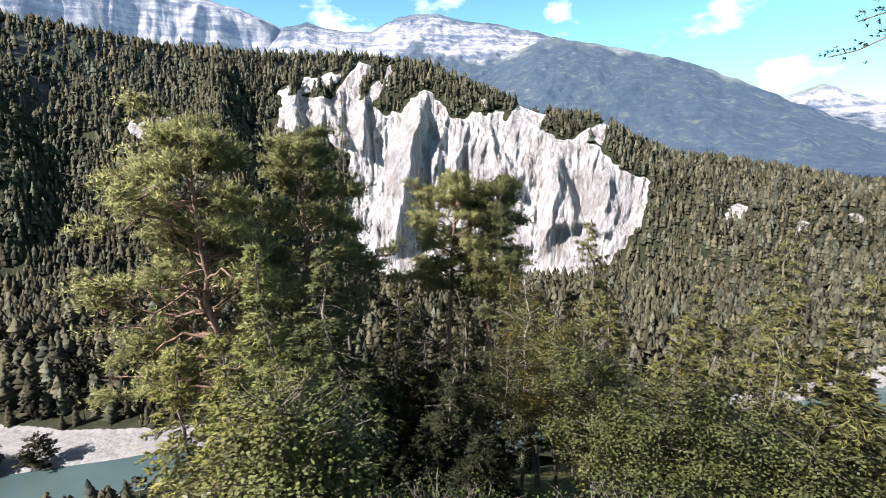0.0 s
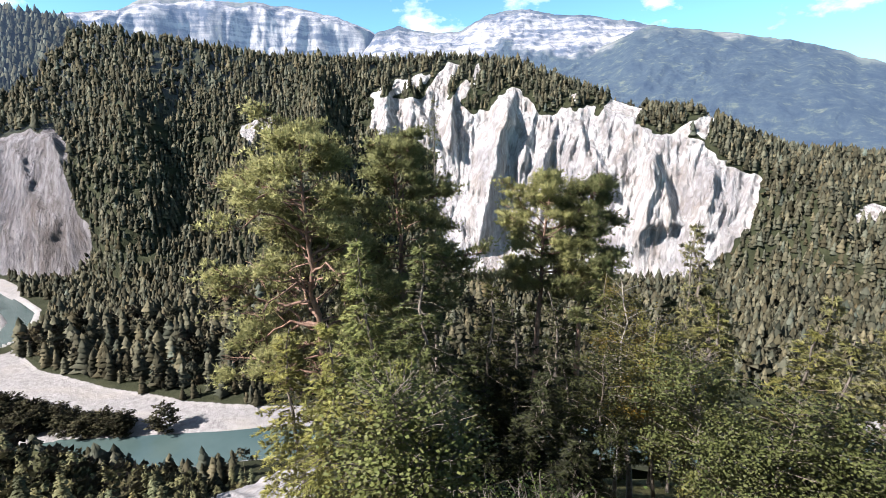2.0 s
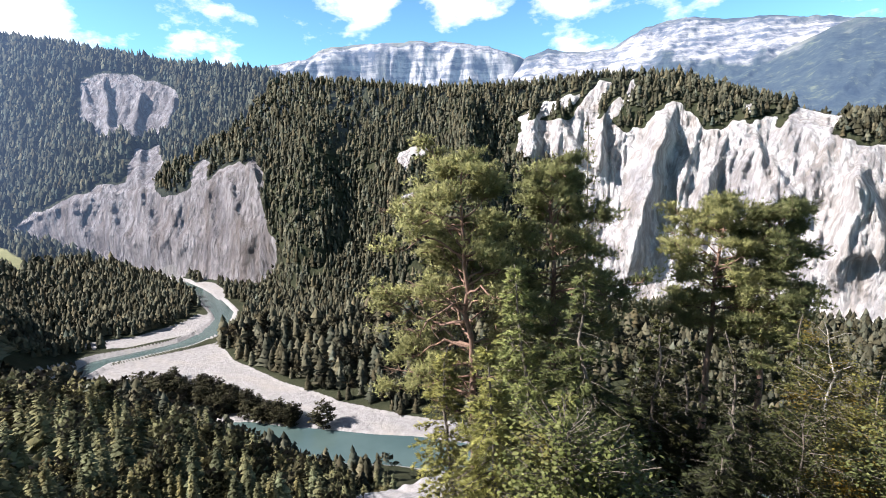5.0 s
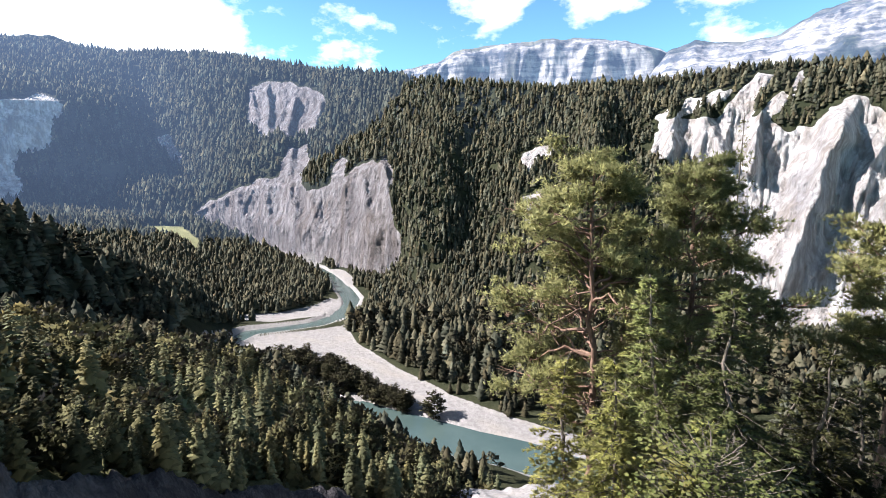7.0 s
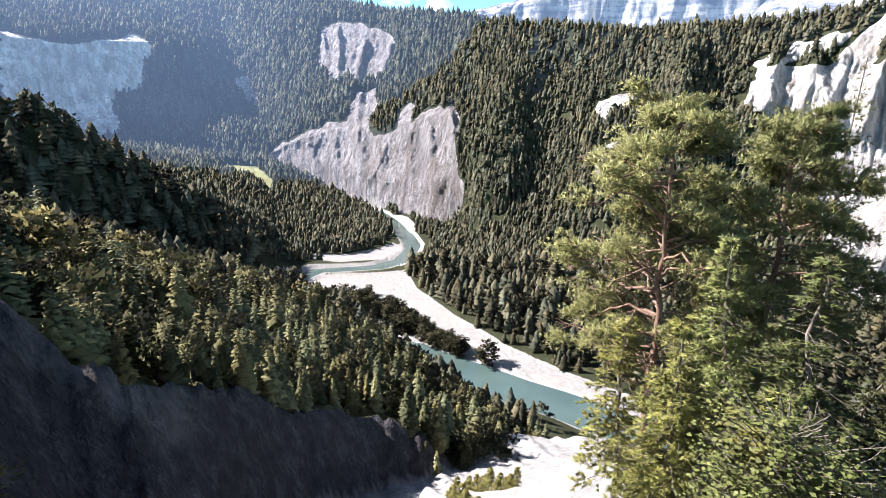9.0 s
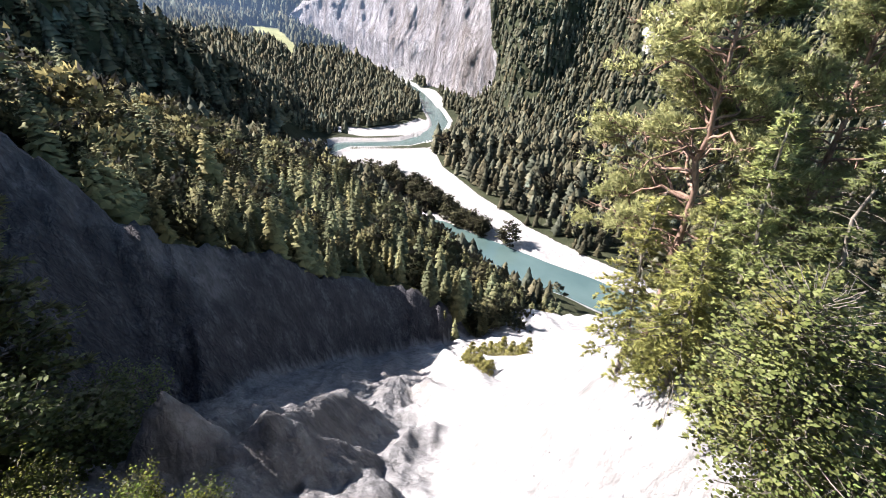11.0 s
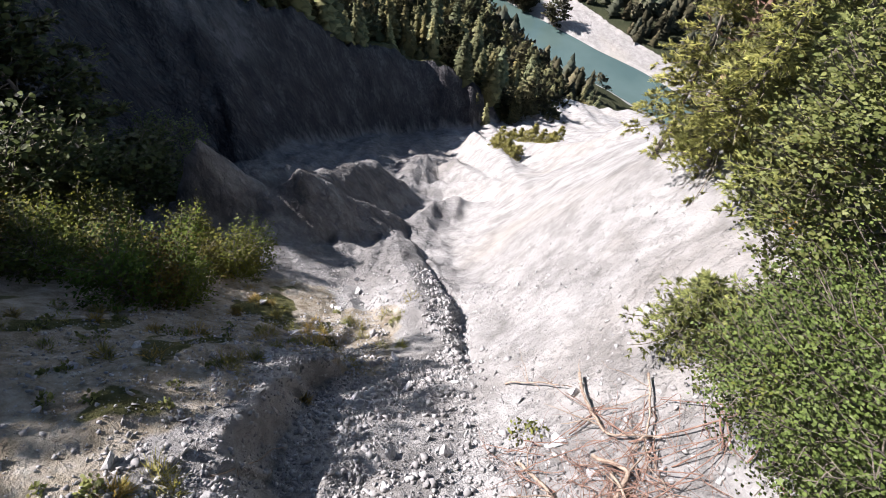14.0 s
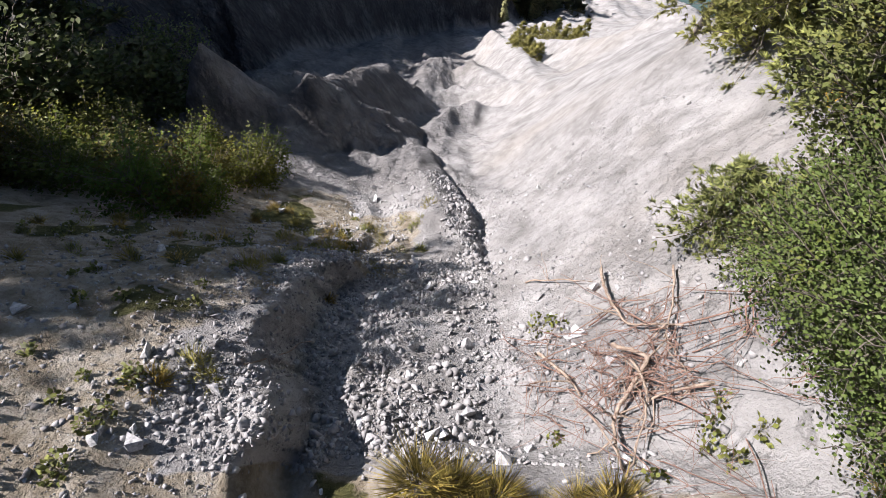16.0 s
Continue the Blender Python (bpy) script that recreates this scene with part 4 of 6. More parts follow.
# ---- woods ----
def spray_tree(g, tris):
    """A spruce of height 1: whorls of drooping boughs, each a ragged spray folded along its rib."""
    n = tris // 4
    h = 0.08 + 0.9 * (np.sort(g.random(n)) * 0.35 + 0.65 * (np.arange(n) + 0.5) / n) ** 1.05
    a = np.arange(n) * 2.39996 + g.normal(0, 0.4, n)
    L = (0.165 * (1.02 - h) ** 0.75 + 0.012) * g.uniform(0.6, 1.25, n)
    way, side = np.stack([np.cos(a), np.sin(a), 0 * a], 1), np.stack([-np.sin(a), np.cos(a), 0 * a], 1)
    up = np.array([0, 0, 1.0])
    base = h[:, None] * up
    Lc = L[:, None]
    tip = base + way * Lc + up * Lc * g.normal(-0.35, 0.2, (n, 1))
    mid = base + way * Lc * 0.5 + up * Lc * 0.02
    wl, wr = (Lc * g.uniform(0.3, 0.6, (n, 1)) for _ in range(2))
    ml = base + way * Lc * g.uniform(0.45, 0.8, (n, 1)) + side * wl - up * (0.45 * wl + 0.06 * Lc)
    mr = base + way * Lc * g.uniform(0.45, 0.8, (n, 1)) - side * wr - up * (0.45 * wr + 0.06 * Lc)
    V = np.stack([base, mid, ml, base, mr, mid, mid, tip, ml, mid, mr, tip], 1).reshape(-1, 3)
    V = np.vstack([V, [(-0.012, 0, 0), (0.012, 0, 0), (0, 0, 1.02), (0, -0.012, 0), (0, 0.012, 0), (0, 0, 1.02)]])
    return V, np.arange(len(V)).reshape(-1, 3)


def soup_tree(seed, tris, kind, leaf=1.0):
    """A tree of height 1 for the middle distance: many small leaf clumps round a stem."""
    g = np.random.default_rng(seed)
    n = tris
    if kind == "spruce":
        return spray_tree(g, n)
    if kind == "pine":
        c = np.stack([g.normal(0, 0.11, 9), g.normal(0, 0.11, 9), 0.55 + 0.42 * g.random(9)], 1)
        pick = g.integers(0, 9, n)
        off = g.normal(0, 0.062, (n, 3))
        off[:, 2] *= 0.6
    else:
        c = np.stack([g.normal(0, 0.13, 12), g.normal(0, 0.13, 12), 0.3 + 0.6 * g.random(12)], 1)
        pick = g.integers(0, 12, n)
        off = g.normal(0, 0.075, (n, 3))
    P = c[pick] + off
    P[:, 2] = np.clip(P[:, 2], 0.12, 1)
    out = P - np.array([0, 0, 0.5])
    out /= np.linalg.norm(out, axis=1)[:, None] + 1e-6
    size = leaf * (0.06 + 0.05 * g.random(n))
    side = np.cross(out, np.array([0, 0, 1.0]) + g.normal(0, 0.5, (n, 3)))
    side /= np.linalg.norm(side, axis=1)[:, None] + 1e-6
    tip = P + out * size[:, None] * 1.1
    V = np.stack([P - side * size[:, None] * 0.62, P + side * size[:, None] * 0.62, tip + g.normal(0, 0.01, (n, 3))], 1).reshape(-1, 3)
    V = np.vstack([V, [(-0.018, 0, 0), (0.018, 0, 0), (0, 0, 0.8), (0, -0.018, 0), (0, 0.018, 0), (0, 0, 0.8)]])
    return V, np.arange(len(V)).reshape(-1, 3)


def far_tree(seed, tiers=3, sides=6):
    """A small far spruce: ragged cones one over another."""
    g = np.random.default_rng(seed)
    V, F = [], []
    for i in range(tiers):
        z0, z1 = 0.08 + 0.86 * i / tiers, min(1.0, 0.08 + 0.86 * (i + 1.75) / tiers)
        rad = 0.25 * (1 - i / (tiers + 0.6)) ** 0.8
        b = len(V)
        a0 = g.random() * 6.28
        for k in range(sides):
            a = a0 + k / sides * 2 * np.pi
            q = rad * (1.15 if k % 2 else 0.72) * (0.8 + 0.4 * g.random())
            V.append((q * np.cos(a), q * np.sin(a), z0 + 0.05 * (g.random() - 0.5)))
        V.append((0.02 * g.normal(), 0.02 * g.normal(), z1))
        F += [(b + k, b + (k + 1) % sides, b + sides) for k in range(sides)]
    return np.array(V), np.array(F)


def far_round(seed):
    """A small far broadleaf or pine crown: several lumps."""
    g = np.random.default_rng(seed)
    V, F = [], []
    for i in range(4):
        c = np.array([g.normal(0, 0.13), g.normal(0, 0.13), 0.42 + 0.42 * g.random()])
        b = len(V)
        s = 0.17 + 0.09 * g.random()
        for d in ((1, 0, 0), (0, 1, 0), (-1, 0, 0), (0, -1, 0), (0, 0, 1), (0, 0, -0.8)):
            V.append(c + s * np.array(d) * (0.75 + 0.5 * g.random()) + g.normal(0, 0.02, 3))
        for k in range(4):
            F += [(b + k, b + (k + 1) % 4, b + 4), (b + (k + 1) % 4, b + k, b + 5)]
    return np.array(V), np.array(F)


def planted(name, templates, places, heights, mat, label, widen=(0.85, 1.25), category="woods"):
    """All trees of one wood in one mesh."""
    g = np.random.default_rng(len(places))
    VV, FF, TT, NN, base = [], [], [], [], 0
    pick = g.integers(0, len(templates), len(places))
    for k, (tv, tf) in enumerate(templates):
        P, Hh = places[pick == k], heights[pick == k]
        m = len(P)
        if not m:
            continue
        a = g.random(m) * 2 * np.pi
        wd = Hh * g.uniform(*widen, m)
        c, s = np.cos(a), np.sin(a)
        X = (tv[None, :, 0] * c[:, None] - tv[None, :, 1] * s[:, None]) * wd[:, None] + P[:, 0:1]
        Y = (tv[None, :, 0] * s[:, None] + tv[None, :, 1] * c[:, None]) * wd[:, None] + P[:, 1:2]
        Zt = tv[None, :, 2] * Hh[:, None] + P[:, 2:3] - 0.02 * Hh[:, None]
        VV.append(np.stack([X, Y, Zt], -1).reshape(-1, 3))
        FF.append((tf[None] + (np.arange(m) * len(tv))[:, None, None] + base).reshape(-1, 3))
        out = np.stack([tv[:, 0] * 2.2, tv[:, 1] * 2.2, 0.03 + 0.16 * tv[:, 2]], 1) + g.normal(0, 0.05, tv.shape)
        out /= np.linalg.norm(out, axis=1)[:, None] + 1e-6
        NN.append(np.stack([out[None, :, 0] * c[:, None] - out[None, :, 1] * s[:, None], out[None, :, 0] * s[:, None] + out[None, :, 1] * c[:, None],
                            out[None, :, 2] + 0 * c[:, None]], -1).reshape(-1, 3))
        val = 0.5 + 0.9 * g.random(m) ** 1.3
        warm = g.normal(0, 0.06, m)
        col = np.stack([val * (1 + warm), val, val * (1 - warm)], 1)
        TT.append(np.repeat(col, len(tv), axis=0))
        base += m * len(tv)
    ob = mesh_object(name, np.vstack(VV), np.vstack(FF), mat, {"tint": np.clip(np.vstack(TT), 0.2, 2), "facing": np.vstack(NN)}, smooth=False)
    return tagged(ob, label, category, kind="stuff")


def scatter(density, keep):
    """Random places on the valley ground: density per square metre, keep: mask on its cells."""
    P = valley
    a, b, c, d = P[:-1, :-1], P[:-1, 1:], P[1:, 1:], P[1:, :-1]
    area = np.linalg.norm(np.cross(b - a, d - a)[..., :], axis=-1)
    flat = np.abs(np.cross(b - a, d - a)[..., 2])
    n = np.where(keep[:-1, :-1], 0.6 * flat + 0.4 * area, 0) * density
    n = np.where(np.isfinite(n), n, 0)
    cum = np.cumsum(n.ravel())
    count = int(cum[-1])
    pick = np.searchsorted(cum, rng.random(count) * cum[-1])
    i, j = np.unravel_index(pick, n.shape)
    s, t = rng.random((2, count, 1))
    out = (a[i, j] * (1 - s) + b[i, j] * s) * (1 - t) + (d[i, j] * (1 - s) + c[i, j] * s) * t
    return out


v_dist = np.hypot(valley[..., 0], valley[..., 1])
open_az = (v_az > -52) & (v_az < 108)
bare = (v_rock > 0.25) | (v_gravel > 0.5) | (v_meadow > 0.5) | (valley[..., 2] < 1.5)
clear = fbm(valley[..., 0] / 70, valley[..., 1] / 70, 3.0, 3)
v_river = path_distance(CHANNEL, valley[..., 0], valley[..., 1])
bare |= (v_river < np.where(valley[..., 0] < -690, 21, np.where(valley[..., 0] < -500, 38, 29))) & (v_row < 5)
bare |= (v_river < 36) & (v_row < 3.1) & (v_az > 34) & (v_az < 62)
woods = open_az & ~bare & (v_row < 8.25) & (clear < 0.80)
spread_out = np.clip(1000 / np.maximum(v_dist, 600), 0.3, 1.3) ** 1.6 * np.where(v_dist > 1450, 1.9, 1.0)

low_right = (v_az < 4) & (v_row > 3.9) & (v_dist <= 640)
far_mask = woods & ((v_dist > 640) | low_right)
pts = scatter(0.0190 * spread_out[:-1, :-1], far_mask)
g = np.random.default_rng(3)
kind = g.random(len(pts))
dist = np.hypot(pts[:, 0], pts[:, 1])
tall = np.clip(19 + 5 * g.normal(size=len(pts)), 9, 32) * np.clip(dist / 1100, 0.85, 1.35)
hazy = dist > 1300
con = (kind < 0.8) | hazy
planted("backdrop_spruce_wood", [far_tree(s, 2, 5) for s in range(6)], pts[con & hazy], tall[con & hazy], FIR_HAZE, "dark spruce wood on far slopes, haze painted as glow", (0.85, 1.3))
con_near = con & ~hazy
planted("far_spruce_wood", [far_tree(s) for s in range(6)], pts[con_near], tall[con_near], FIR_FAR, "dense dark green spruce wood on the gorge slopes", (0.8, 1.2))
planted("far_mixed_wood", [far_round(s) for s in range(5)], pts[~con], tall[~con] * 0.8, FIR_FAR, "rounded pines and broadleaf trees among the spruces", (0.7, 1.1))

hanging = open_az & (v_zone > 0.12) & (v_rock < 0.45) & (v_row > 5.3) & (v_row < 8.2)
pts = scatter(0.009, hanging)
g = np.random.default_rng(5)
small = 3.5 + 5 * g.random(len(pts)) ** 2
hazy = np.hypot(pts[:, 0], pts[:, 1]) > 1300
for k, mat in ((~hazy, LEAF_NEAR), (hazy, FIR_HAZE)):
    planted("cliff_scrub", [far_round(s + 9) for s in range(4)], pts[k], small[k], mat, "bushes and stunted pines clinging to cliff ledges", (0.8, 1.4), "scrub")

near_mask = woods & (v_dist <= 640) & ((v_az > 36) | ((v_row > 3.9) & (v_az > 4)))
thick = np.where(v_dist < 260, 0.017, np.where(v_dist < 380, 0.012, 0.0075))
pts = scatter(thick[:-1, :-1], near_mask)
# more trees stand on the near slope behind the shaded wall
ra, rb = np.radians(44 + 72 * rng.random(560)), 40 + 56 * rng.random(560) ** 0.8
ex, ey = -rb * np.sin(ra), rb * np.cos(ra)
behind = rb > np.interp(np.degrees(ra), WALL_AZ, WALL_R) + 0.8
pts = np.vstack([pts, np.stack([ex, ey, slope_height(ex, ey)[0] + EYE_Z - 0.2], 1)[behind]])
g = np.random.default_rng(4)
kind = g.random(len(pts))
dist = np.hypot(pts[:, 0], pts[:, 1])
tall = np.interp(dist, [45, 75, 110, 200, 320, 640], [4, 8, 11.5, 13, 16, 26]) * np.clip(g.normal(1, 0.25, len(pts)), 0.5, 1.6)
turned = np.degrees(np.arctan2(-pts[:, 0], pts[:, 1]))
tall = tall * np.where(dist < 150, 1 + 0.35 * step(72, 92, turned), 1)
for key, lo, hi, mat, label, w in (("spruce", 0, 0.80, FIR_NEAR, "young spruces on the slope above the river", (1.0, 1.5)),
                                   ("pine", 0.80, 0.93, FIR_NEAR, "pines with open crowns above the river", (1.1, 1.6)),
                                   ("broad", 0.93, 1.0, LEAF_NEAR, "broadleaf trees above the river", (1.0, 1.5))):
    m = (kind >= lo) & (kind < hi)
    for near_by, far_off, tris in ((0, 130, 520), (130, 260, 220), (260, 2000, 84)):
        k = m & (dist >= near_by) & (dist < far_off)
        planted(key + "_wood", [far_tree(s + 31, 6, 8) if key == "spruce" and tris < 100 else soup_tree(s + 31, tris, key, 0.48 if tris > 300 else 0.66 if tris > 150 else 1.0) for s in range(6)], pts[k], tall[k], mat if tris > 150 else FIR_FAR, label, w)


# ---- single trees and shrubs ----
def tube(points, radii, sides=6):
    points, radii = np.asarray(points, float), np.asarray(radii, float)
    t = np.gradient(points, axis=0)
    t /= np.linalg.norm(t, axis=1)[:, None] + 1e-9
    ref = np.where(np.abs(t[:, 2:3]) < 0.9, np.array([[0, 0, 1.0]]), np.array([[1.0, 0, 0]]))
    a = np.cross(t, ref)
    a /= np.linalg.norm(a, axis=1)[:, None] + 1e-9
    b = np.cross(t, a)
    ang = np.arange(sides) / sides * 2 * np.pi
    ring = points[:, None] + radii[:, None, None] * (np.cos(ang)[None, :, None] * a[:, None] + np.sin(ang)[None, :, None] * b[:, None])
    return ring.reshape(-1, 3), grid_faces(len(points), sides, closed=True)


def join(pieces):
    V, F, base = [], [], 0
    for v, f in pieces:
        V.append(v)
        F.append(f + base)
        base += len(v)
    return np.vstack(V), np.vstack(F)


def unit(v):
    return v / (np.linalg.norm(v, axis=-1, keepdims=True) + 1e-9)


def blades(P, D, per, length, width, spread, g, flat=0.0):
    """Thin needles: per of them at each place, round the way D."""
    n = len(P) * per
    P, D = np.repeat(P, per, 0), np.repeat(D, per, 0)
    d = unit(D + spread * g.normal(size=(n, 3)) * np.array([1, 1, 1 - flat]))
    side = unit(np.cross(d, g.normal(size=(n, 3)) * np.array([1, 1, 1 - flat]) + np.array([0, 0, flat])))
    L = length * g.uniform(0.7, 1.25, (n, 1))
    w = width * g.uniform(0.7, 1.3, (n, 1))
    V = np.stack([P - side * w, P + side * w, P + d * L], 1).reshape(-1, 3)
    return V, np.arange(len(V)).reshape(-1, 3)


def leaves(P, D, size, g, up=0.8, slim=0.4):
    """Broad leaves: a folded diamond at each place."""
    n = len(P)
    d = unit(D + 0.8 * g.normal(size=(n, 3)) * np.array([1, 1, 0.5]))
    nrm = unit(g.normal(size=(n, 3)) + np.array([0, 0, up * 1.6]))
    side = unit(np.cross(d, nrm))
    s = size * g.uniform(0.6, 1.25, (n, 1))
    base, tip = P, P + d * s * 1.1
    mid = P + d * s * 0.55
    dip = np.cross(side, d) * s * 0.12
    V = np.stack([base, mid + side * s * slim + dip, tip, mid - side * s * slim + dip], 1).reshape(-1, 3)
    i = np.arange(n)[:, None] * 4
    F = np.vstack([i + np.array([[0, 1, 2]]), i + np.array([[0, 2, 3]])])
    return V, F


STYLES = {  # needles per tuft, length, width, spread, flatness, twig step, twig share of the branch
    "pine": dict(per=10, length=0.18, width=0.014, spread=0.8, flat=0.0, gap=0.15, twig=0.42, last=0.34),
    "spruce": dict(per=11, length=0.13, width=0.015, spread=0.6, flat=0.45, gap=0.085, twig=0.40, last=0.06),
    "larch": dict(per=12, length=0.10, width=0.010, spread=0.9, flat=0.0, gap=0.11, twig=0.36, last=0.1),
    "broad": dict(per=1, length=0.085, width=0, spread=0, flat=0, gap=0.062, twig=0.5, last=0.15),
}


def grow(seed, style, height, reach, crown_from, branches, droop, rise, bend=0.03, girth=0.014, shape=0.8, gap=1.0, leaf=1.0, thin=1.0, one_side=None, dead_below=0.0, slim=0.41):
    """A tree or shrub with its foot at the origin. Returns (wood mesh, leaf mesh)."""
    g = np.random.default_rng(seed)
    st = STYLES[style]
    k = np.linspace(0, 1, 14)
    stem = np.stack([height * bend * np.cumsum(g.normal(0, 0.6, 14)) * k, height * bend * np.cumsum(g.normal(0, 0.6, 14)) * k, height * k], 1)
    wood = [tube(stem, height * girth * (1 - 0.9 * k) + 0.004, 8)]
    SP, SD = [], []
    for i in range(branches):
        f = crown_from + (1 - crown_from) * ((i + g.random()) / branches) ** 0.9
        f = min(f, 0.985)
        rel = (f - crown_from) / (1 - crown_from + 1e-6)
        L = reach * (max(1 - rel, 0.03) ** shape if style in ("spruce", "larch") else (0.14 + 1.05 * max(1 - rel, 0) ** 0.5 * (0.8 + 0.4 * min(rel * 2, 1))) if style == "pine" else (0.35 + 1.0 * np.sin(np.pi * min(rel * 0.80 + 0.18, 1)))) * g.uniform(0.6, 1.15)
        phi = i * 2.39996 + g.normal(0, 0.35)
        if one_side is not None and g.random() < 0.55:
            phi = one_side + g.normal(0, 0.6)
            L *= 1.25
        start = np.array([np.interp(f * height, stem[:, 2], stem[:, a]) for a in (0, 1)] + [f * height])
        t = np.linspace(0, 1, 7)
        way = np.array([np.cos(phi), np.sin(phi), 0])
        side = np.array([-np.sin(phi), np.cos(phi), 0])
        pts = start + way * (L * t)[:, None] + np.array([0, 0, 1.0]) * (L * (rise * (0.4 + 1.3 * rel) * t - droop * t * t + (0.25 * droop * t ** 4)))[:, None]
        pts = pts + side * ((0.22 if style == "pine" else 0.10) * L * np.sin(t * 3 + g.random() * 6) * t)[:, None] + g.normal(0, 0.02 * L, (7, 3)) * t[:, None]
        wood.append(tube(pts, np.maximum((0.02 if style == "pine" else 0.012) * L * (1 - 0.85 * t), 0.003) + 0.002, 5 if style == "pine" else 3))
        if f < dead_below and g.random() < 0.75:
            continue
        m = max(4, int(L / (st["gap"] * gap)))
        s = np.clip(st["last"] + (1 - st["last"]) * (np.arange(m) + g.random(m)) / m, 0, 1)
        P0 = np.stack([np.interp(s, t, pts[:, a]) for a in range(3)], 1)
        sgn = np.where(np.arange(m) % 2, 1, -1)[:, None]
        tl = st["twig"] * L * (1.08 - s) * g.uniform(0.5, 1.2, m) + 0.12
        td = unit(way * 0.8 + side * sgn * g.uniform(0.5, 1.1, (m, 1)) + np.array([0, 0, 1.0]) * g.normal(0.0 if style != "pine" else 0.35, 0.28, (m, 1)))
        for q in range(0, m, 3):
            wood.append((np.stack([P0[q] - side * 0.004, P0[q] + side * 0.004, P0[q] + td[q] * tl[q], P0[q] + td[q] * tl[q] * 0.99]), np.array([[0, 1, 2, 3]])))
        nn = np.maximum(2, (tl / (st["gap"] * gap * 0.75)).astype(int))
        rep = np.repeat(np.arange(m), nn)
        pos = (np.concatenate([np.arange(c) for c in nn]) + 0.6) / np.repeat(nn, nn)
        X = P0[rep] + td[rep] * (tl[rep] * pos)[:, None] - np.array([0, 0, 1.0]) * (0.18 * tl[rep] * pos ** 2 * (1 if style in ("spruce", "larch") else 0))[:, None]
        SP.append(X + g.normal(0, 0.02, X.shape))
        SD.append(td[rep] + (np.array([0, 0, 0.5]) if style == "pine" else 0))
    P, D = np.vstack(SP), np.vstack(SD)
    if leaf < 1.5 and height > 3:
        m = vnoise(P[:, 0] / 0.42 + seed, P[:, 1] / 0.42, P[:, 2] / 0.3) > 0.37
        P, D = P[m], D[m]
    if thin < 1:
        m = g.random(len(P)) < thin
        P, D = P[m], D[m]
    if style == "broad":
        P = P + g.normal(0, 0.07, P.shape)
        lv = leaves(P, D * np.array([1, 1, 0.4]), st["length"] * leaf, g, 2.2 if slim > 0.4 else 0.3, slim)
    else:
        lv = blades(P, D, st["per"], st["length"] * leaf, st["width"] * leaf, st["spread"], g, st["flat"])
    return join(wood), lv


def grow_pine(seed, height, reach, crown, limbs, pads, girth=0.013, bend=0.04, bare=0.0, lean=0.0, one_side=None):
    """A pine: a winding stem, twisted limbs that fork, flat pads of needles at their ends."""
    g = np.random.default_rng(seed)
    k = np.linspace(0, 1, 16)
    walkx, walky = (np.cumsum(g.normal(0, 0.6, 16)) for _ in range(2))
    stem = np.stack([height * (bend * walkx * k * 0.5 + lean * k * k), height * bend * walky * k * 0.5, height * k], 1)
    wood = [tube(stem, height * girth * (1 - 0.88 * k) + 0.012, 8)]
    P, D = [], []
    up = np.array([0, 0, 1.0])
    for i in range(limbs):
        f = 1 - crown / height * (1 - (i + g.random()) / limbs)
        rel = (f * height - (height - crown)) / crown
        L = reach * (0.22 + 0.95 * max(1 - rel, 0) ** 0.55 * (0.72 + 0.45 * min(2 * rel, 1))) * g.uniform(0.55, 1.2)
        phi = i * 2.39996 + g.normal(0, 0.4)
        if one_side is not None and g.random() < 0.4:
            phi = one_side + g.normal(0, 0.5)
            L *= 1.2
        way, side = np.array([np.cos(phi), np.sin(phi), 0]), np.array([-np.sin(phi), np.cos(phi), 0])
        start = np.array([np.interp(f * height, stem[:, 2], stem[:, a]) for a in (0, 1)] + [f * height])
        t = np.linspace(0, 1, 9)
        wob = np.cumsum(g.normal(0, 0.09, (9, 3)), 0) * L * t[:, None] ** 0.7
        pts = start + way * (L * t)[:, None] + up * (L * ((0.05 + 0.55 * rel) * t + 0.18 * np.sin(t * 5 + g.random() * 6) * t))[:, None] + wob
        wood.append(tube(pts, (0.018 * L + 0.006) * (1 - 0.8 * t) + 0.003, 5))
        dead = g.random() < bare * (1 - rel) * 1.6
        for q in range(max(3, int(pads * (0.35 + 0.65 * L / reach)))):
            s = 0.32 + 0.68 * g.random() ** 0.7
            o = np.array([np.interp(s, t, pts[:, a]) for a in range(3)])
            l2 = L * g.uniform(0.14, 0.42) * (1.25 - 0.6 * s)
            d2 = unit(way * 0.7 + side * g.normal(0, 0.8) + up * g.normal(0.25, 0.35))
            t2 = np.linspace(0, 1, 5)
            p2 = o + d2 * (l2 * t2)[:, None] + np.cumsum(g.normal(0, 0.07, (5, 3)), 0) * l2
            wood.append(tube(p2, (0.010 * L + 0.002) * (1 - 0.75 * t2) + 0.002, 3))
            if dead:
                continue
            m = int(g.integers(18, 30))
            rad = g.uniform(0.13, 0.27)
            c = p2[-1] + g.normal(0, 1, (m, 3)) * rad * np.array([1, 1, 0.42])
            along = p2[g.integers(2, 5, 6)] + g.normal(0, 0.06, (6, 3))
            c = np.vstack([c, along])
            P.append(c)
            D.append(unit(c - o) + up * 0.6)
    return join(wood), blades(np.vstack(P), np.vstack(D), 7, 0.17, 0.017, 0.8, g)


def stand_pine(bearing, distance, top, label, tint, seed, reach, crown, limbs, pads, **more):
    x, y, z = spot(bearing, distance)
    height = EYE_Z + distance * math.tan(radians(top)) - z + 0.15
    return tree("scots_pine", (x, y, z - 0.15), *grow_pine(seed, height, reach, crown, limbs, pads, **more), PINE_BARK, PINE_NEEDLE, label, "tree", 0.0, tint)



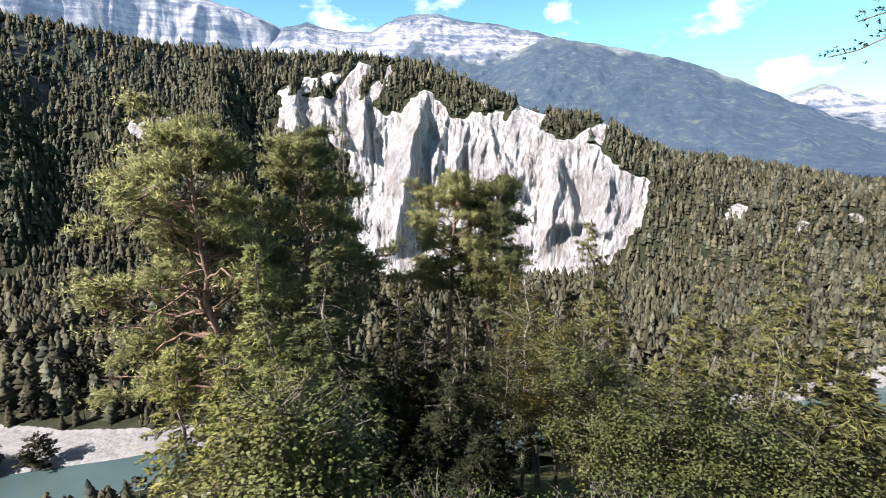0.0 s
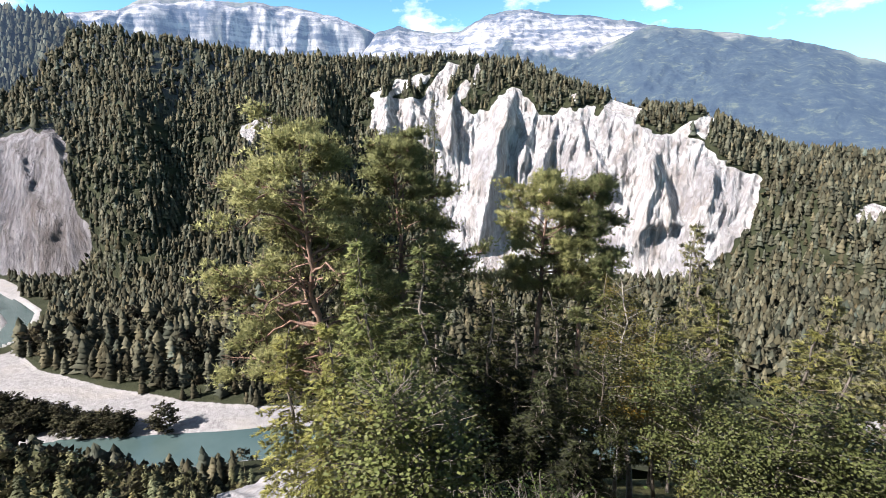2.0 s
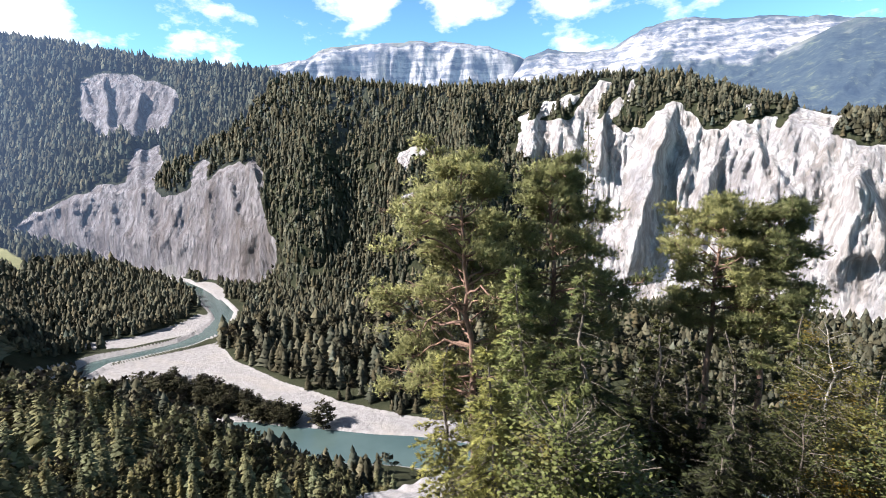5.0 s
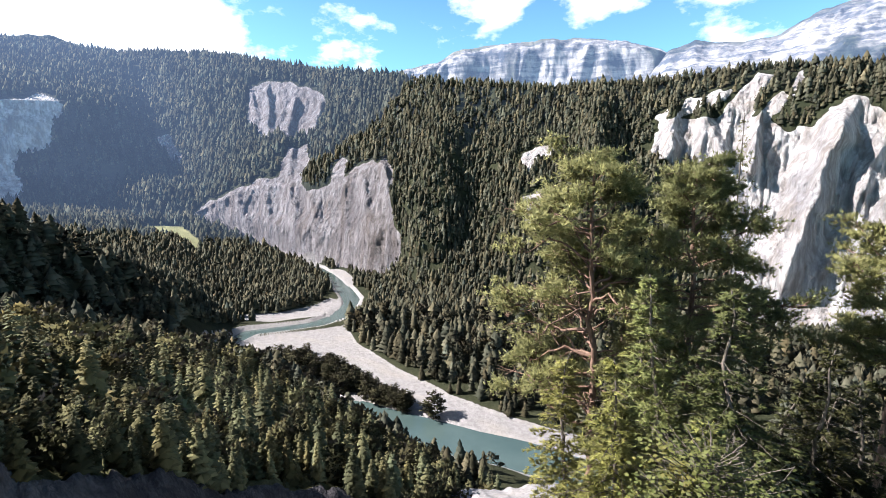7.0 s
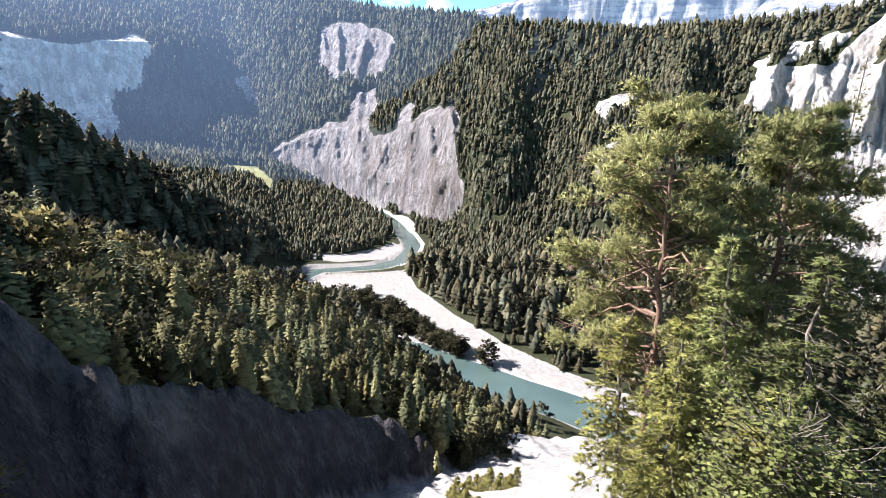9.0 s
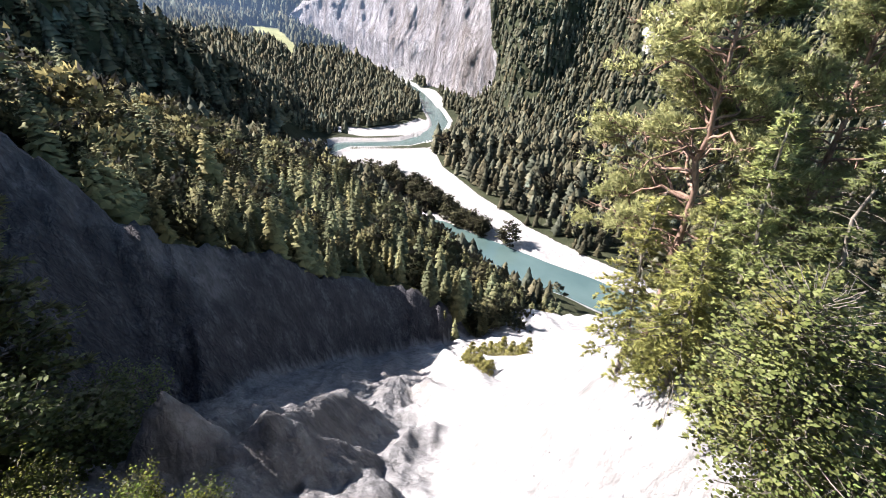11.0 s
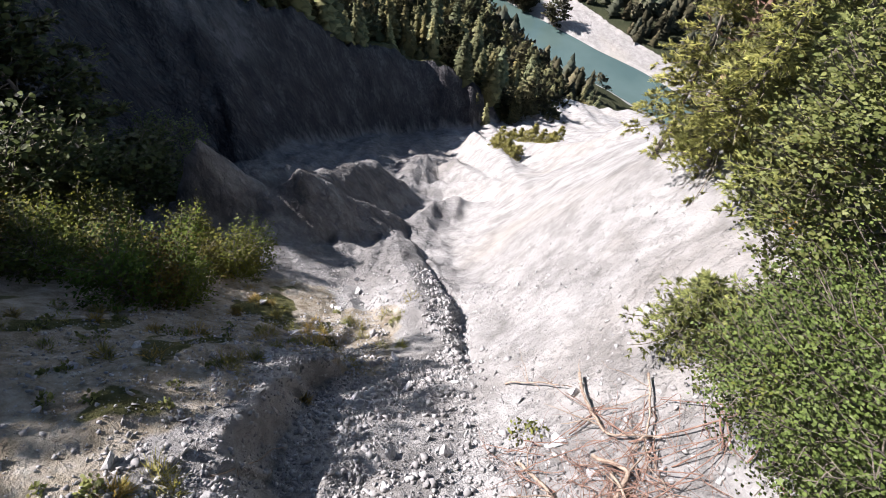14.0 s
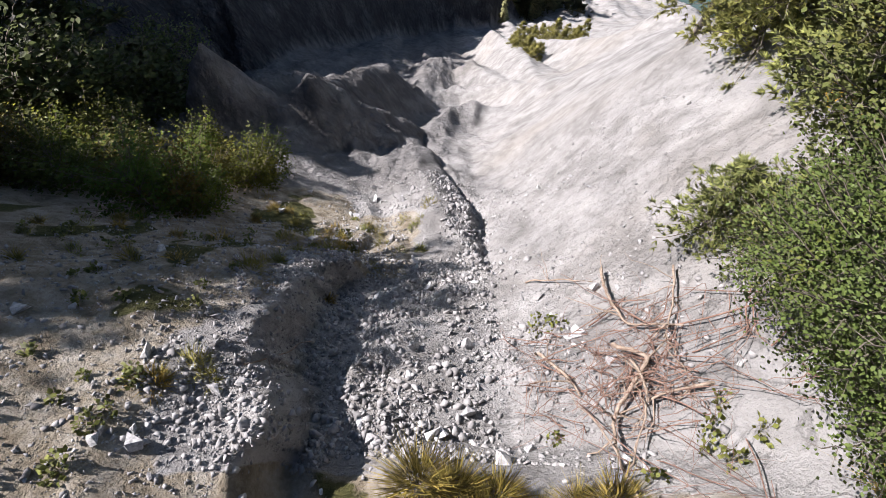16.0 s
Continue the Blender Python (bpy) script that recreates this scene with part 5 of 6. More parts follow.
def facing(v, corners, seed=0, lump=0.5):
    """Ways out of the clump and out of the crown for each corner of its leaves."""
    g = np.random.default_rng(seed)
    leaf = np.repeat(v.reshape(-1, corners, 3).mean(1), corners, 0)
    cell = np.unique(np.floor(leaf / lump + g.random(3)).astype(int), axis=0, return_inverse=True)[1].ravel()
    count = np.bincount(cell)[:, None]
    mean = np.stack([np.bincount(cell, leaf[:, a]) for a in range(3)], 1) / count
    near = unit((leaf - mean[cell]) * np.array([1, 1, 1.3]))
    level = np.clip(((leaf[:, 2] - leaf[:, 2].min()) / (np.ptp(leaf[:, 2]) + 1e-6) * 8).astype(int), 0, 8)
    axis = np.stack([np.bincount(level, leaf[:, a], 9) for a in range(2)], 1) / np.maximum(np.bincount(level, minlength=9), 1)[:, None]
    wide = leaf - np.column_stack([axis[level], leaf[:, 2] - 0.25])
    far = unit(wide)
    rough = np.repeat(g.normal(0, 0.3, (len(v) // corners, 3)), corners, 0)
    return unit(0.75 * near + 0.45 * far + np.array([0, 0, 0.18]) + rough)


def tree(name, where, wood_mesh, leaf_mesh, bark, leaf_mat, label, category="tree", turn=0.0, tint=(1, 1, 1), crown="crown", group=""):
    """A tree as an Empty at its foot with its trunk and crown."""
    root = new(name)
    root.location, root.rotation_euler = where, (0, 0, turn)
    mesh_object("trunk" if category != "shrub" else "stem", *wood_mesh, bark, parent=root)
    v, f = leaf_mesh
    mesh_object(crown, v, f, leaf_mat, {"tint": np.tile(np.array(tint, float), (len(v), 1)),
                "facing": facing(v, 3 if len(f) * 3 == len(v) else 4, len(v), 0.5 if len(v) < 200000 else 0.6)}, smooth=False, parent=root)
    return tagged(root, label, category, group)


def ground_z(x, y):
    return float(slope_height(np.array([x]), np.array([y]))[0][0]) + EYE_Z


def spot(bearing, distance):
    x, y = -distance * math.sin(radians(bearing)), distance * math.cos(radians(bearing))
    return x, y, ground_z(x, y)


def stand(name, style, bearing, distance, top, reach, crown_from, branches, bark, leaf_mat, label, seed, droop=0.3, rise=0.1, category="tree", tint=(1, 1, 1), **more):
    """A tree at a bearing and level distance, its top at that angle of height from the lookout."""
    x, y, z = spot(bearing, distance)
    height = EYE_Z + distance * math.tan(radians(top)) - z
    z, height = z - 0.15, height + 0.15
    low = max(0.0, 1 - crown_from / height)
    w, lv = grow(seed, style, height, reach, low, branches, droop, rise, **more)
    return tree(name, (x, y, z), w, lv, bark, leaf_mat, label, category, 0.0, tint)


# crown_from: metres of crown below the top. Trees on the spur beside the lookout.
stand_pine(27.5, 16.8, 1.9, "old leaning pine with bare reddish twisted limbs", (1.15, 1.15, 1.08), 11, 2.4, 9.4, 78, 11, bare=0.22, bend=0.05, one_side=2.9)
stand_pine(17.0, 18.6, 1.2, "dense dark pine beside an older pine", (0.85, 0.88, 0.82), 12, 2.1, 9.0, 72, 10, bend=0.02)
stand_pine(-0.2, 22.0, -3.8, "pine with a broad rounded crown", (1.1, 1.1, 1.0), 13, 1.8, 5.6, 50, 10, bend=0.03)
stand_pine(-6.2, 23.0, -4.0, "dark pine close behind another pine", (0.6, 0.65, 0.6), 14, 1.8, 6.4, 46, 10, bend=0.02)
stand("larch", "larch", 12.0, 34.0, 6.4, 1.5, 13, 60, GREY_BARK, LARCH_NEEDLE, "tall thin larch with sparse branches", 15, 0.2, 0.05, thin=0.30, leaf=1.8, bend=0.008, girth=0.006)
stand("larch", "larch", -17.5, 24.0, -8.2, 1.4, 6, 40, GREY_BARK, LARCH_NEEDLE, "thin larch with a ragged sparse top", 16, 0.15, 0.1, thin=0.35, leaf=1.5, bend=0.01, girth=0.006)
stand("larch", "larch", -22.0, 15.0, -8.0, 1.7, 6.5, 70, GREY_BARK, LARCH_NEEDLE, "yellow-green larch with a pointed crown", 17, 0.2, 0.12, leaf=1.3)
stand("larch", "larch", -35.8, 26.0, -4.2, 2.2, 10, 80, GREY_BARK, LARCH_NEEDLE, "tall larch with a light bare trunk", 18, 0.25, 0.1, leaf=1.7, thin=0.7, girth=0.008)
stand("larch", "larch", -43.5, 14.0, -11.0, 1.7, 6, 70, GREY_BARK, LARCH_NEEDLE, "yellow-green larch on the spur", 19, 0.2, 0.1, leaf=1.3)
stand("larch", "larch", -29.0, 17.0, -13.5, 1.8, 6, 66, GREY_BARK, LARCH_NEEDLE, "bushy larch with pale dead twigs", 20, 0.2, 0.1, leaf=1.4)
stand("larch", "larch", -39.0, 10.5, -17.5, 1.4, 4.5, 60, GREY_BARK, LARCH_NEEDLE, "young larch with soft green needles", 21, 0.2, 0.1, leaf=1.1)
stand("larch", "larch", -49.5, 5.2, 33.0, 1.15, 2.6, 46, GREY_BARK, SPRUCE_NEEDLE, "bare-twigged larch whose boughs overhang the lookout", 22, 0.35, 0.05, thin=0.7, leaf=0.32, gap=0.55, tint=(0.6, 0.7, 0.8), girth=0.006, one_side=2.88)

# tints are cut by bearing to paint shade in the hollows between trees
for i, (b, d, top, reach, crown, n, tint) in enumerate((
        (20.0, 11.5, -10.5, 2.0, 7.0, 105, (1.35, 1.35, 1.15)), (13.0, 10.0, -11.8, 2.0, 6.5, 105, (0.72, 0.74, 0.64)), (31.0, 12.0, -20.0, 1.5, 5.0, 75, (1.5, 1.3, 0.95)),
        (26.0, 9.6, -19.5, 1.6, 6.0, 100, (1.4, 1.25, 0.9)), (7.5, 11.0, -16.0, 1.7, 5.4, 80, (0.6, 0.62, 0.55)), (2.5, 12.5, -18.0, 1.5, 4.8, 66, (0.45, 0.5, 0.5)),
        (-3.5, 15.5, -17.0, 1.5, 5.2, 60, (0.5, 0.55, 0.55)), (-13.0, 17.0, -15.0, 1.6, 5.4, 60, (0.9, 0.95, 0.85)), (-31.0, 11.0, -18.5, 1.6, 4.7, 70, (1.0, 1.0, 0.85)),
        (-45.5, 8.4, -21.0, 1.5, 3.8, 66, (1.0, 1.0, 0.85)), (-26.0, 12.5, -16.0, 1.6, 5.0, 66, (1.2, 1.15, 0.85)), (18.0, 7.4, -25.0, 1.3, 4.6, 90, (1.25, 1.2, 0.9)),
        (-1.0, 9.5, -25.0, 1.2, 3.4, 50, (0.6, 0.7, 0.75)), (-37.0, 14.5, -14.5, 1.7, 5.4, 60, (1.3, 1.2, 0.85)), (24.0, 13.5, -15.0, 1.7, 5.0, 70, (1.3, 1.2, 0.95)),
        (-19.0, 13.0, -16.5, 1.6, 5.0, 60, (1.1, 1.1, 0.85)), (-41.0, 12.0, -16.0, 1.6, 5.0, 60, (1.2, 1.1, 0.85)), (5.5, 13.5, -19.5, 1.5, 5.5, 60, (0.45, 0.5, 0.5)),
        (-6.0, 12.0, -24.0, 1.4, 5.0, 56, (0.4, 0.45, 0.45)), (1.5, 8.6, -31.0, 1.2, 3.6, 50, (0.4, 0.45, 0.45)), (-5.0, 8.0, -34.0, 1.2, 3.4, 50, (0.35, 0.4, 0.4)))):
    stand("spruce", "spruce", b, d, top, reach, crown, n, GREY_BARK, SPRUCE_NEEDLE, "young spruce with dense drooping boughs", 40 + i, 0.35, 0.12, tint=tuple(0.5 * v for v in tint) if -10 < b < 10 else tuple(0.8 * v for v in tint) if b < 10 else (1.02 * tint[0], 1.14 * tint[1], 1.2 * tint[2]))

# beeches next to the hollows get a lower tint as painted shade
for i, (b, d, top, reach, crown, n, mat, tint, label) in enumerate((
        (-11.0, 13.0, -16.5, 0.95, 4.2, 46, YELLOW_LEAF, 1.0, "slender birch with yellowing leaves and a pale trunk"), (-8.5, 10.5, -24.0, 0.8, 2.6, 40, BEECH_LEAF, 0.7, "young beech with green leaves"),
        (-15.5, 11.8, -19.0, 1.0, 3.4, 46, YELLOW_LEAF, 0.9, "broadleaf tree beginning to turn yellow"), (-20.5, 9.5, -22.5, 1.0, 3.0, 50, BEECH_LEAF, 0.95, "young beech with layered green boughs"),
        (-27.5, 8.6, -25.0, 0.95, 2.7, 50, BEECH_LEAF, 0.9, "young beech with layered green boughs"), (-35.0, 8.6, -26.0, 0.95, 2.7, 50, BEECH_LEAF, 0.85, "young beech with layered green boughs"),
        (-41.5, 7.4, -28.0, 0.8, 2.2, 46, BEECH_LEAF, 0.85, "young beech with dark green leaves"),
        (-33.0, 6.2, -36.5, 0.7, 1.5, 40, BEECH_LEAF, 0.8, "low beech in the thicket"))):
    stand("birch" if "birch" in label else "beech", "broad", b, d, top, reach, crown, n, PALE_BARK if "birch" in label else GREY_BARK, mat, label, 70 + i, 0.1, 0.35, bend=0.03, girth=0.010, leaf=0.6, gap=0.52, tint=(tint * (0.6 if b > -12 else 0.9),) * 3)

# spruces lower down the spur close the gaps, tinted dark to paint shade
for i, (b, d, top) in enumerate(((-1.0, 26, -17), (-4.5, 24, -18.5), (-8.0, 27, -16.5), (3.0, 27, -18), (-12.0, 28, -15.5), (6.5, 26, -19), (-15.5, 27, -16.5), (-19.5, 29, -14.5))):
    stand("spruce", "spruce", b, d, top, 2.4, 11, 60, GREY_BARK, SPRUCE_NEEDLE, "spruce lower down the wooded spur, tinted dark for shade", 360 + i % 4, 0.35, 0.1, leaf=2.2, gap=2.3, tint=(0.4, 0.44, 0.42))

# shrubs round the gully head: bearing, distance, top, reach, crown depth
for i, (b, d, top, reach, crown, n, mat, label, leaf) in enumerate((
        (0.0, 2.75, -51.0, 0.7, 1.6, 200, BEECH_LEAF, "low green broadleaf bush on the gully edge", 0.5),
        (-14.0, 2.45, -52.0, 0.7, 1.6, 200, BEECH_LEAF, "low green broadleaf bush on the gully edge", 0.5),
        (-29.0, 2.35, -53.0, 0.65, 1.5, 180, BEECH_LEAF, "low green broadleaf bush on the gully edge", 0.5),
        (9.0, 3.2, -52.0, 0.62, 1.4, 190, BEECH_LEAF, "low green broadleaf bush on the gully edge", 0.5),
        (-4.0, 3.3, -47.0, 0.8, 1.8, 220, BEECH_LEAF, "thick green broadleaf bush beside the gully", 0.5),
        (15.0, 4.6, -29.5, 0.72, 2.4, 230, SHRUB_LEAF, "shrub with dry brownish leaves at the lookout's foot", 0.85),
        (-10.0, 3.1, -47.0, 0.85, 1.9, 260, BEECH_LEAF, "thick green broadleaf bush beside the gully", 0.5),
        (-24.0, 2.8, -46.0, 0.85, 1.9, 260, BEECH_LEAF, "thick green broadleaf bush beside the gully", 0.5),
        (-37.0, 2.9, -45.0, 0.9, 2.0, 220, BEECH_LEAF, "thick green broadleaf bush beside the gully", 0.5),
        (1.0, 3.6, -45.0, 0.85, 1.9, 260, BEECH_LEAF, "thick green broadleaf bush beside the gully", 0.5),
        (95.5, 24.0, -36.6, 1.3, 2.4, 40, BEECH_LEAF, "pale-leaved shrub at the edge of the shade", 2.0),
        (99.0, 25.0, -35.6, 1.2, 2.4, 36, BEECH_LEAF, "pale-leaved shrub at the edge of the shade", 2.0))):
    stand("shrub", "broad", b, d, top, reach, crown, n, GREY_BARK, mat, label, 120 + i, 0.05, 0.5, "shrub", (0.82, 0.98, 0.78) if mat == BEECH_LEAF else (0.85, 1.0, 0.75), bend=0.015, girth=0.007, leaf=leaf * 0.68, gap=0.8 if leaf < 1 else 1.8)
stand("spruce_sapling", "spruce", 13.0, 4.1, -46.0, 0.95, 2.2, 120, GREY_BARK, SPRUCE_NEEDLE, "small bushy spruce rooted at the gully edge", 131, 0.2, 0.25, leaf=0.62, tint=(1.0, 1.1, 0.9))
stand("spruce_sapling", "spruce", 20.5, 4.3, -52.0, 0.7, 1.4, 60, GREY_BARK, SPRUCE_NEEDLE, "small bushy spruce among broadleaf bushes", 132, 0.2, 0.25, leaf=0.62, tint=(1.0, 1.1, 0.9))

# yellow-green bushes on the left bank of the gully
g = np.random.default_rng(90)
for i in range(30):
    u, w = 4.6 + 4.4 * g.random(), -6.3 - 5.2 * g.random()
    x, y = u * AX_U[0] + w * AX_W[0], u * AX_U[1] + w * AX_W[1]
    b, d = math.degrees(math.atan2(-x, y)), math.hypot(x, y)
    stand("dogwood_bush", "broad", b, d, math.degrees(math.atan2(spot(b, d)[2] + 0.6 + 1.2 * g.random() ** 1.5 - EYE_Z, d)), 0.62, 1.5, 30, GREY_BARK, BEECH_LEAF,
          "low olive-leaved bush on the stony bank", 140 + i % 12, -0.2, 1.0, "shrub", leaf=0.95, gap=0.85, slim=0.32, tint=(0.6 + 0.45 * g.random(), 0.62 + 0.35 * g.random(), 0.48))

# a wood on the flank left of the gully, placed to keep the sun from the ridges; low tint paints its shade
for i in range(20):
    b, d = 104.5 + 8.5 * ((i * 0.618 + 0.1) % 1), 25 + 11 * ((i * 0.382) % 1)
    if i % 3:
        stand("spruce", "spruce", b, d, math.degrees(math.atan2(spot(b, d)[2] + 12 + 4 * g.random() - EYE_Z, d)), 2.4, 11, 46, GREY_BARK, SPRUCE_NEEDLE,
              "tall spruce on the flank, tinted dark for shade", 170 + i, 0.35, 0.1, leaf=4.0, gap=3.6, tint=(0.6, 0.62, 0.6))
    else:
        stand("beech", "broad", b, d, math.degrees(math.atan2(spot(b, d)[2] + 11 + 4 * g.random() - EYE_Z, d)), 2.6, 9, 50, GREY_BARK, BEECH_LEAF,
              "leafy tree on the flank, tinted dark for shade", 170 + i, 0.1, 0.4, leaf=3.4, gap=2.6, tint=(0.6, 0.62, 0.6))

# trees farther up, added out of view; their shade ends on the stony bank
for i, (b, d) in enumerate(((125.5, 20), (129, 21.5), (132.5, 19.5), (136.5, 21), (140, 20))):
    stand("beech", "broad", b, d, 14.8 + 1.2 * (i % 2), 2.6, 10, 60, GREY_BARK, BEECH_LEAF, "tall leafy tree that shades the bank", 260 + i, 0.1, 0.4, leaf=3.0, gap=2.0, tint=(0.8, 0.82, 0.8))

# bushes of the flank; the low tint paints the shade over them
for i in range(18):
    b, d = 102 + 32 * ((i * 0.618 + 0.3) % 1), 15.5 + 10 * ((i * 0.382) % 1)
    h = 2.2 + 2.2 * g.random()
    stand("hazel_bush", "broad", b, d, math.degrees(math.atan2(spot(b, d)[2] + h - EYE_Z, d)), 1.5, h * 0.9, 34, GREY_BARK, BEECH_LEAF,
          "leafy bush on the flank, tinted dark for shade", 220 + i, 0.1, 0.4, "shrub", leaf=2.2, gap=2.1, tint=(0.55, 0.6, 0.55))

# more flank bushes, shade painted by their tint
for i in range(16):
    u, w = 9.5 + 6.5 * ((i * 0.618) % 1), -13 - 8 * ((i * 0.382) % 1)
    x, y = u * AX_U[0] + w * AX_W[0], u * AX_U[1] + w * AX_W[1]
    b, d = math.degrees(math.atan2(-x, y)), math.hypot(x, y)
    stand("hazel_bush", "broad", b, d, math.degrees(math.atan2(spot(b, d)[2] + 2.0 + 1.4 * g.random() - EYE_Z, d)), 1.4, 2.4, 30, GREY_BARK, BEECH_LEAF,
          "leafy bush on the flank, tinted dark for shade", 240 + i % 8, 0.1, 0.4, "shrub", leaf=2.2, gap=2.1, tint=(0.6, 0.6, 0.6))

# yellow-green saplings where the gully opens
for i in range(22):
    u, w = 33 + 17 * ((i * 0.618 + 0.3) % 1), 4 + 7 * ((i * 0.382) % 1)
    w += 0.12 * (u - 33)
    x, y = u * AX_U[0] + w * AX_W[0], u * AX_U[1] + w * AX_W[1]
    b, d = math.degrees(math.atan2(-x, y)), math.hypot(x, y)
    stand("larch_sapling", "larch", b, d, math.degrees(math.atan2(spot(b, d)[2] + 1.3 + 1.8 * g.random() - EYE_Z, d)), 0.8, 3.0, 22, GREY_BARK, LARCH_NEEDLE,
          "small yellow-green larch on the gully mouth", 320 + i % 6, 0.1, 0.25, leaf=2.2, gap=1.9, tint=(1.1, 1.05, 0.8))

# thicket on the gravel island and the lone bush by the water
def bar_bush(x, y, height, seed, label, name="willow_bush", tint=(1.0, 1.0, 1.0)):
    w, lv = grow(seed, "broad", height, height * 0.44, 0.03, 30, 0.1, 0.3, bend=0.04, leaf=height * 1.05, gap=height * 0.54)
    return tree(name, (x, y, 0.7), w, lv, GREY_BARK, LEAF_NEAR, label, "bush", 0, tint, group="bushes on the gravel island")


bar_bush(-258, 266, 20, 301, "lone round bush at the water's edge", tint=(0.7, 0.7, 0.7))
for i in range(60):
    k = ((i * 0.618) % 1) ** 0.9
    x, y = -478 + 195 * k, 232 + 18 * k + (40 - 28 * k) * g.random()
    bar_bush(x, y, 11 + 7 * g.random() * (1.15 - 0.5 * k), 302 + i % 9, "grey-green willow on the gravel island", tint=(0.5 + 0.5 * g.random(),) * 3)
# ---- stones, grass, roots on the near slope ----
def rock_mesh(seed):
    """An angular stone about 1 across: a block with flat broken faces."""
    g = np.random.default_rng(seed)
    bm = bmesh.new()
    pts = unit(g.normal(size=(9, 3))) * g.uniform(0.38, 0.56, (9, 1)) * np.array([1.15, 0.95, 0.8])
    made = [bm.verts.new(p) for p in pts]
    out = bmesh.ops.convex_hull(bm, input=made)
    bmesh.ops.delete(bm, geom=[v for v in bm.verts if not v.link_faces], context="VERTS")
    me = bpy.data.meshes.new("stone")
    bm.to_mesh(me)
    bm.free()
    me.materials.append(STONE)
    return me


ROCKS = [rock_mesh(s) for s in range(8)]


def ico_arrays(seed):
    me = rock_mesh(seed + 50)
    v = np.array([tuple(p.co) for p in me.vertices])
    f = np.array([tuple(p.vertices) for p in me.polygons])
    bpy.data.meshes.remove(me)
    return v, f


def to_xy(u, w):
    return u * AX_U[0] + w * AX_W[0], u * AX_U[1] + w * AX_W[1]


def scree_places(n, g):
    """More stones in the gully bed, fewer on the banks: along u, across w."""
    u = 0.4 + 9.5 * g.random(n) ** 1.5
    w = -1.2 + g.normal(0, 1.5, n) + 0.12 * u * g.normal(0, 1, n)
    far = g.random(n) < 0.25
    u = np.where(far, -0.5 + 9 * g.random(n), u)
    w = np.where(far, -7.5 + 10 * g.random(n), w)
    keep = fbm(u * 1.1, w * 1.1, 15.0, 3) > 0.36 + 0.22 * g.random(n)
    return u[keep], w[keep]


g = np.random.default_rng(21)
u, w = scree_places(420, g)
x, y = to_xy(u, w)
z = slope_height(x, y)[0] + EYE_Z
for i in range(min(260, len(u))):
    s = 0.06 + 0.26 * g.random() ** 3.0
    ob = new("stone", ROCKS[i % 8])
    ob.matrix_basis = pose(x[i], y[i], z[i] + 0.12 * s, *(g.random(3) * 360)) @ Matrix.Diagonal((s, s, s, 1))
    tagged(ob, "pale angular stone on the scree of the gully", "stone", "stones of the scree")

u, w = scree_places(17000, g)
u2, w2 = 0.2 + 4.5 * g.random(2600), -2.7 + 0.35 * g.normal(size=2600)
many = len(u) + 2600
u3, w3 = 0.5 + 4.0 * g.random(1000) ** 1.3, -1.3 + 0.95 * g.normal(size=1000)
u4, w4 = -0.4 + 6.0 * g.random(4200) ** 1.1, -2.9 - 3.6 * g.random(4200) ** 1.4
u5 = 4.2 + 5.5 * g.random(1100)
w5 = -0.25 - 0.16 * (u5 - 5) + 0.32 * g.normal(size=1100)
u, w = np.concatenate([u, u2, u3, u4, u5]), np.concatenate([w, w2, w3, w4, w5])
x, y = to_xy(u, w)
z = slope_height(x, y)[0] + EYE_Z
V, F, base = [], [], 0
shapes = [ico_arrays(s) for s in range(6)]
for i in range(len(u)):
    v, f = shapes[i % 6]
    s = 0.022 + 0.10 * g.random() ** 3 if i < many else 0.05 + 0.16 * g.random() ** 3 if i < many + 1000 else 0.018 + 0.07 * g.random() ** 4 if i < many + 5200 else 0.03 + 0.2 * g.random() ** 4
    a = g.random() * 6.28
    R = np.array([[math.cos(a), -math.sin(a), 0], [math.sin(a), math.cos(a), 0], [0, 0, 1]])
    tip = np.array(Euler((g.random() * 3, g.random() * 3, 0)).to_matrix())
    V.append((v * s) @ tip.T @ R.T + np.array([x[i], y[i], z[i] + 0.1 * s]))
    F.append(f + base)
    base += len(v)
tagged(mesh_object("rubble", np.vstack(V), np.vstack(F), STONE, smooth=False), "loose grey limestone rubble and grit", "rubble", kind="stuff")


def tuft_mesh(seed, blades_n, height, spread, mat, name="blades"):
    g = np.random.default_rng(seed)
    a = g.random(blades_n) * 6.283
    r = spread * np.sqrt(g.random(blades_n)) * 0.6
    P = np.stack([r * np.cos(a), r * np.sin(a), -0.02 + 0 * a], 1)
    lean = unit(np.stack([np.cos(a) * 0.7, np.sin(a) * 0.7, 1.0 + 0 * a], 1) + g.normal(0, 0.4, (blades_n, 3)))
    L = height * g.uniform(0.45, 1.1, (blades_n, 1))
    side = unit(np.cross(lean, g.normal(size=(blades_n, 3))))
    wd = 0.0028 + 0.002 * g.random((blades_n, 1))
    mid = P + lean * L * 0.6
    tip = P + lean * L + np.stack([np.cos(a), np.sin(a), -0.6 + 0 * a], 1) * L * 0.28
    V = np.stack([P - side * wd, P + side * wd, mid + side * wd * 0.8, mid - side * wd * 0.8, tip], 1).reshape(-1, 3)
    k = np.arange(blades_n)[:, None] * 5
    F = np.vstack([k + np.array([[0, 1, 2]]), k + np.array([[0, 2, 3]]), k + np.array([[3, 2, 4]])])
    return V, F


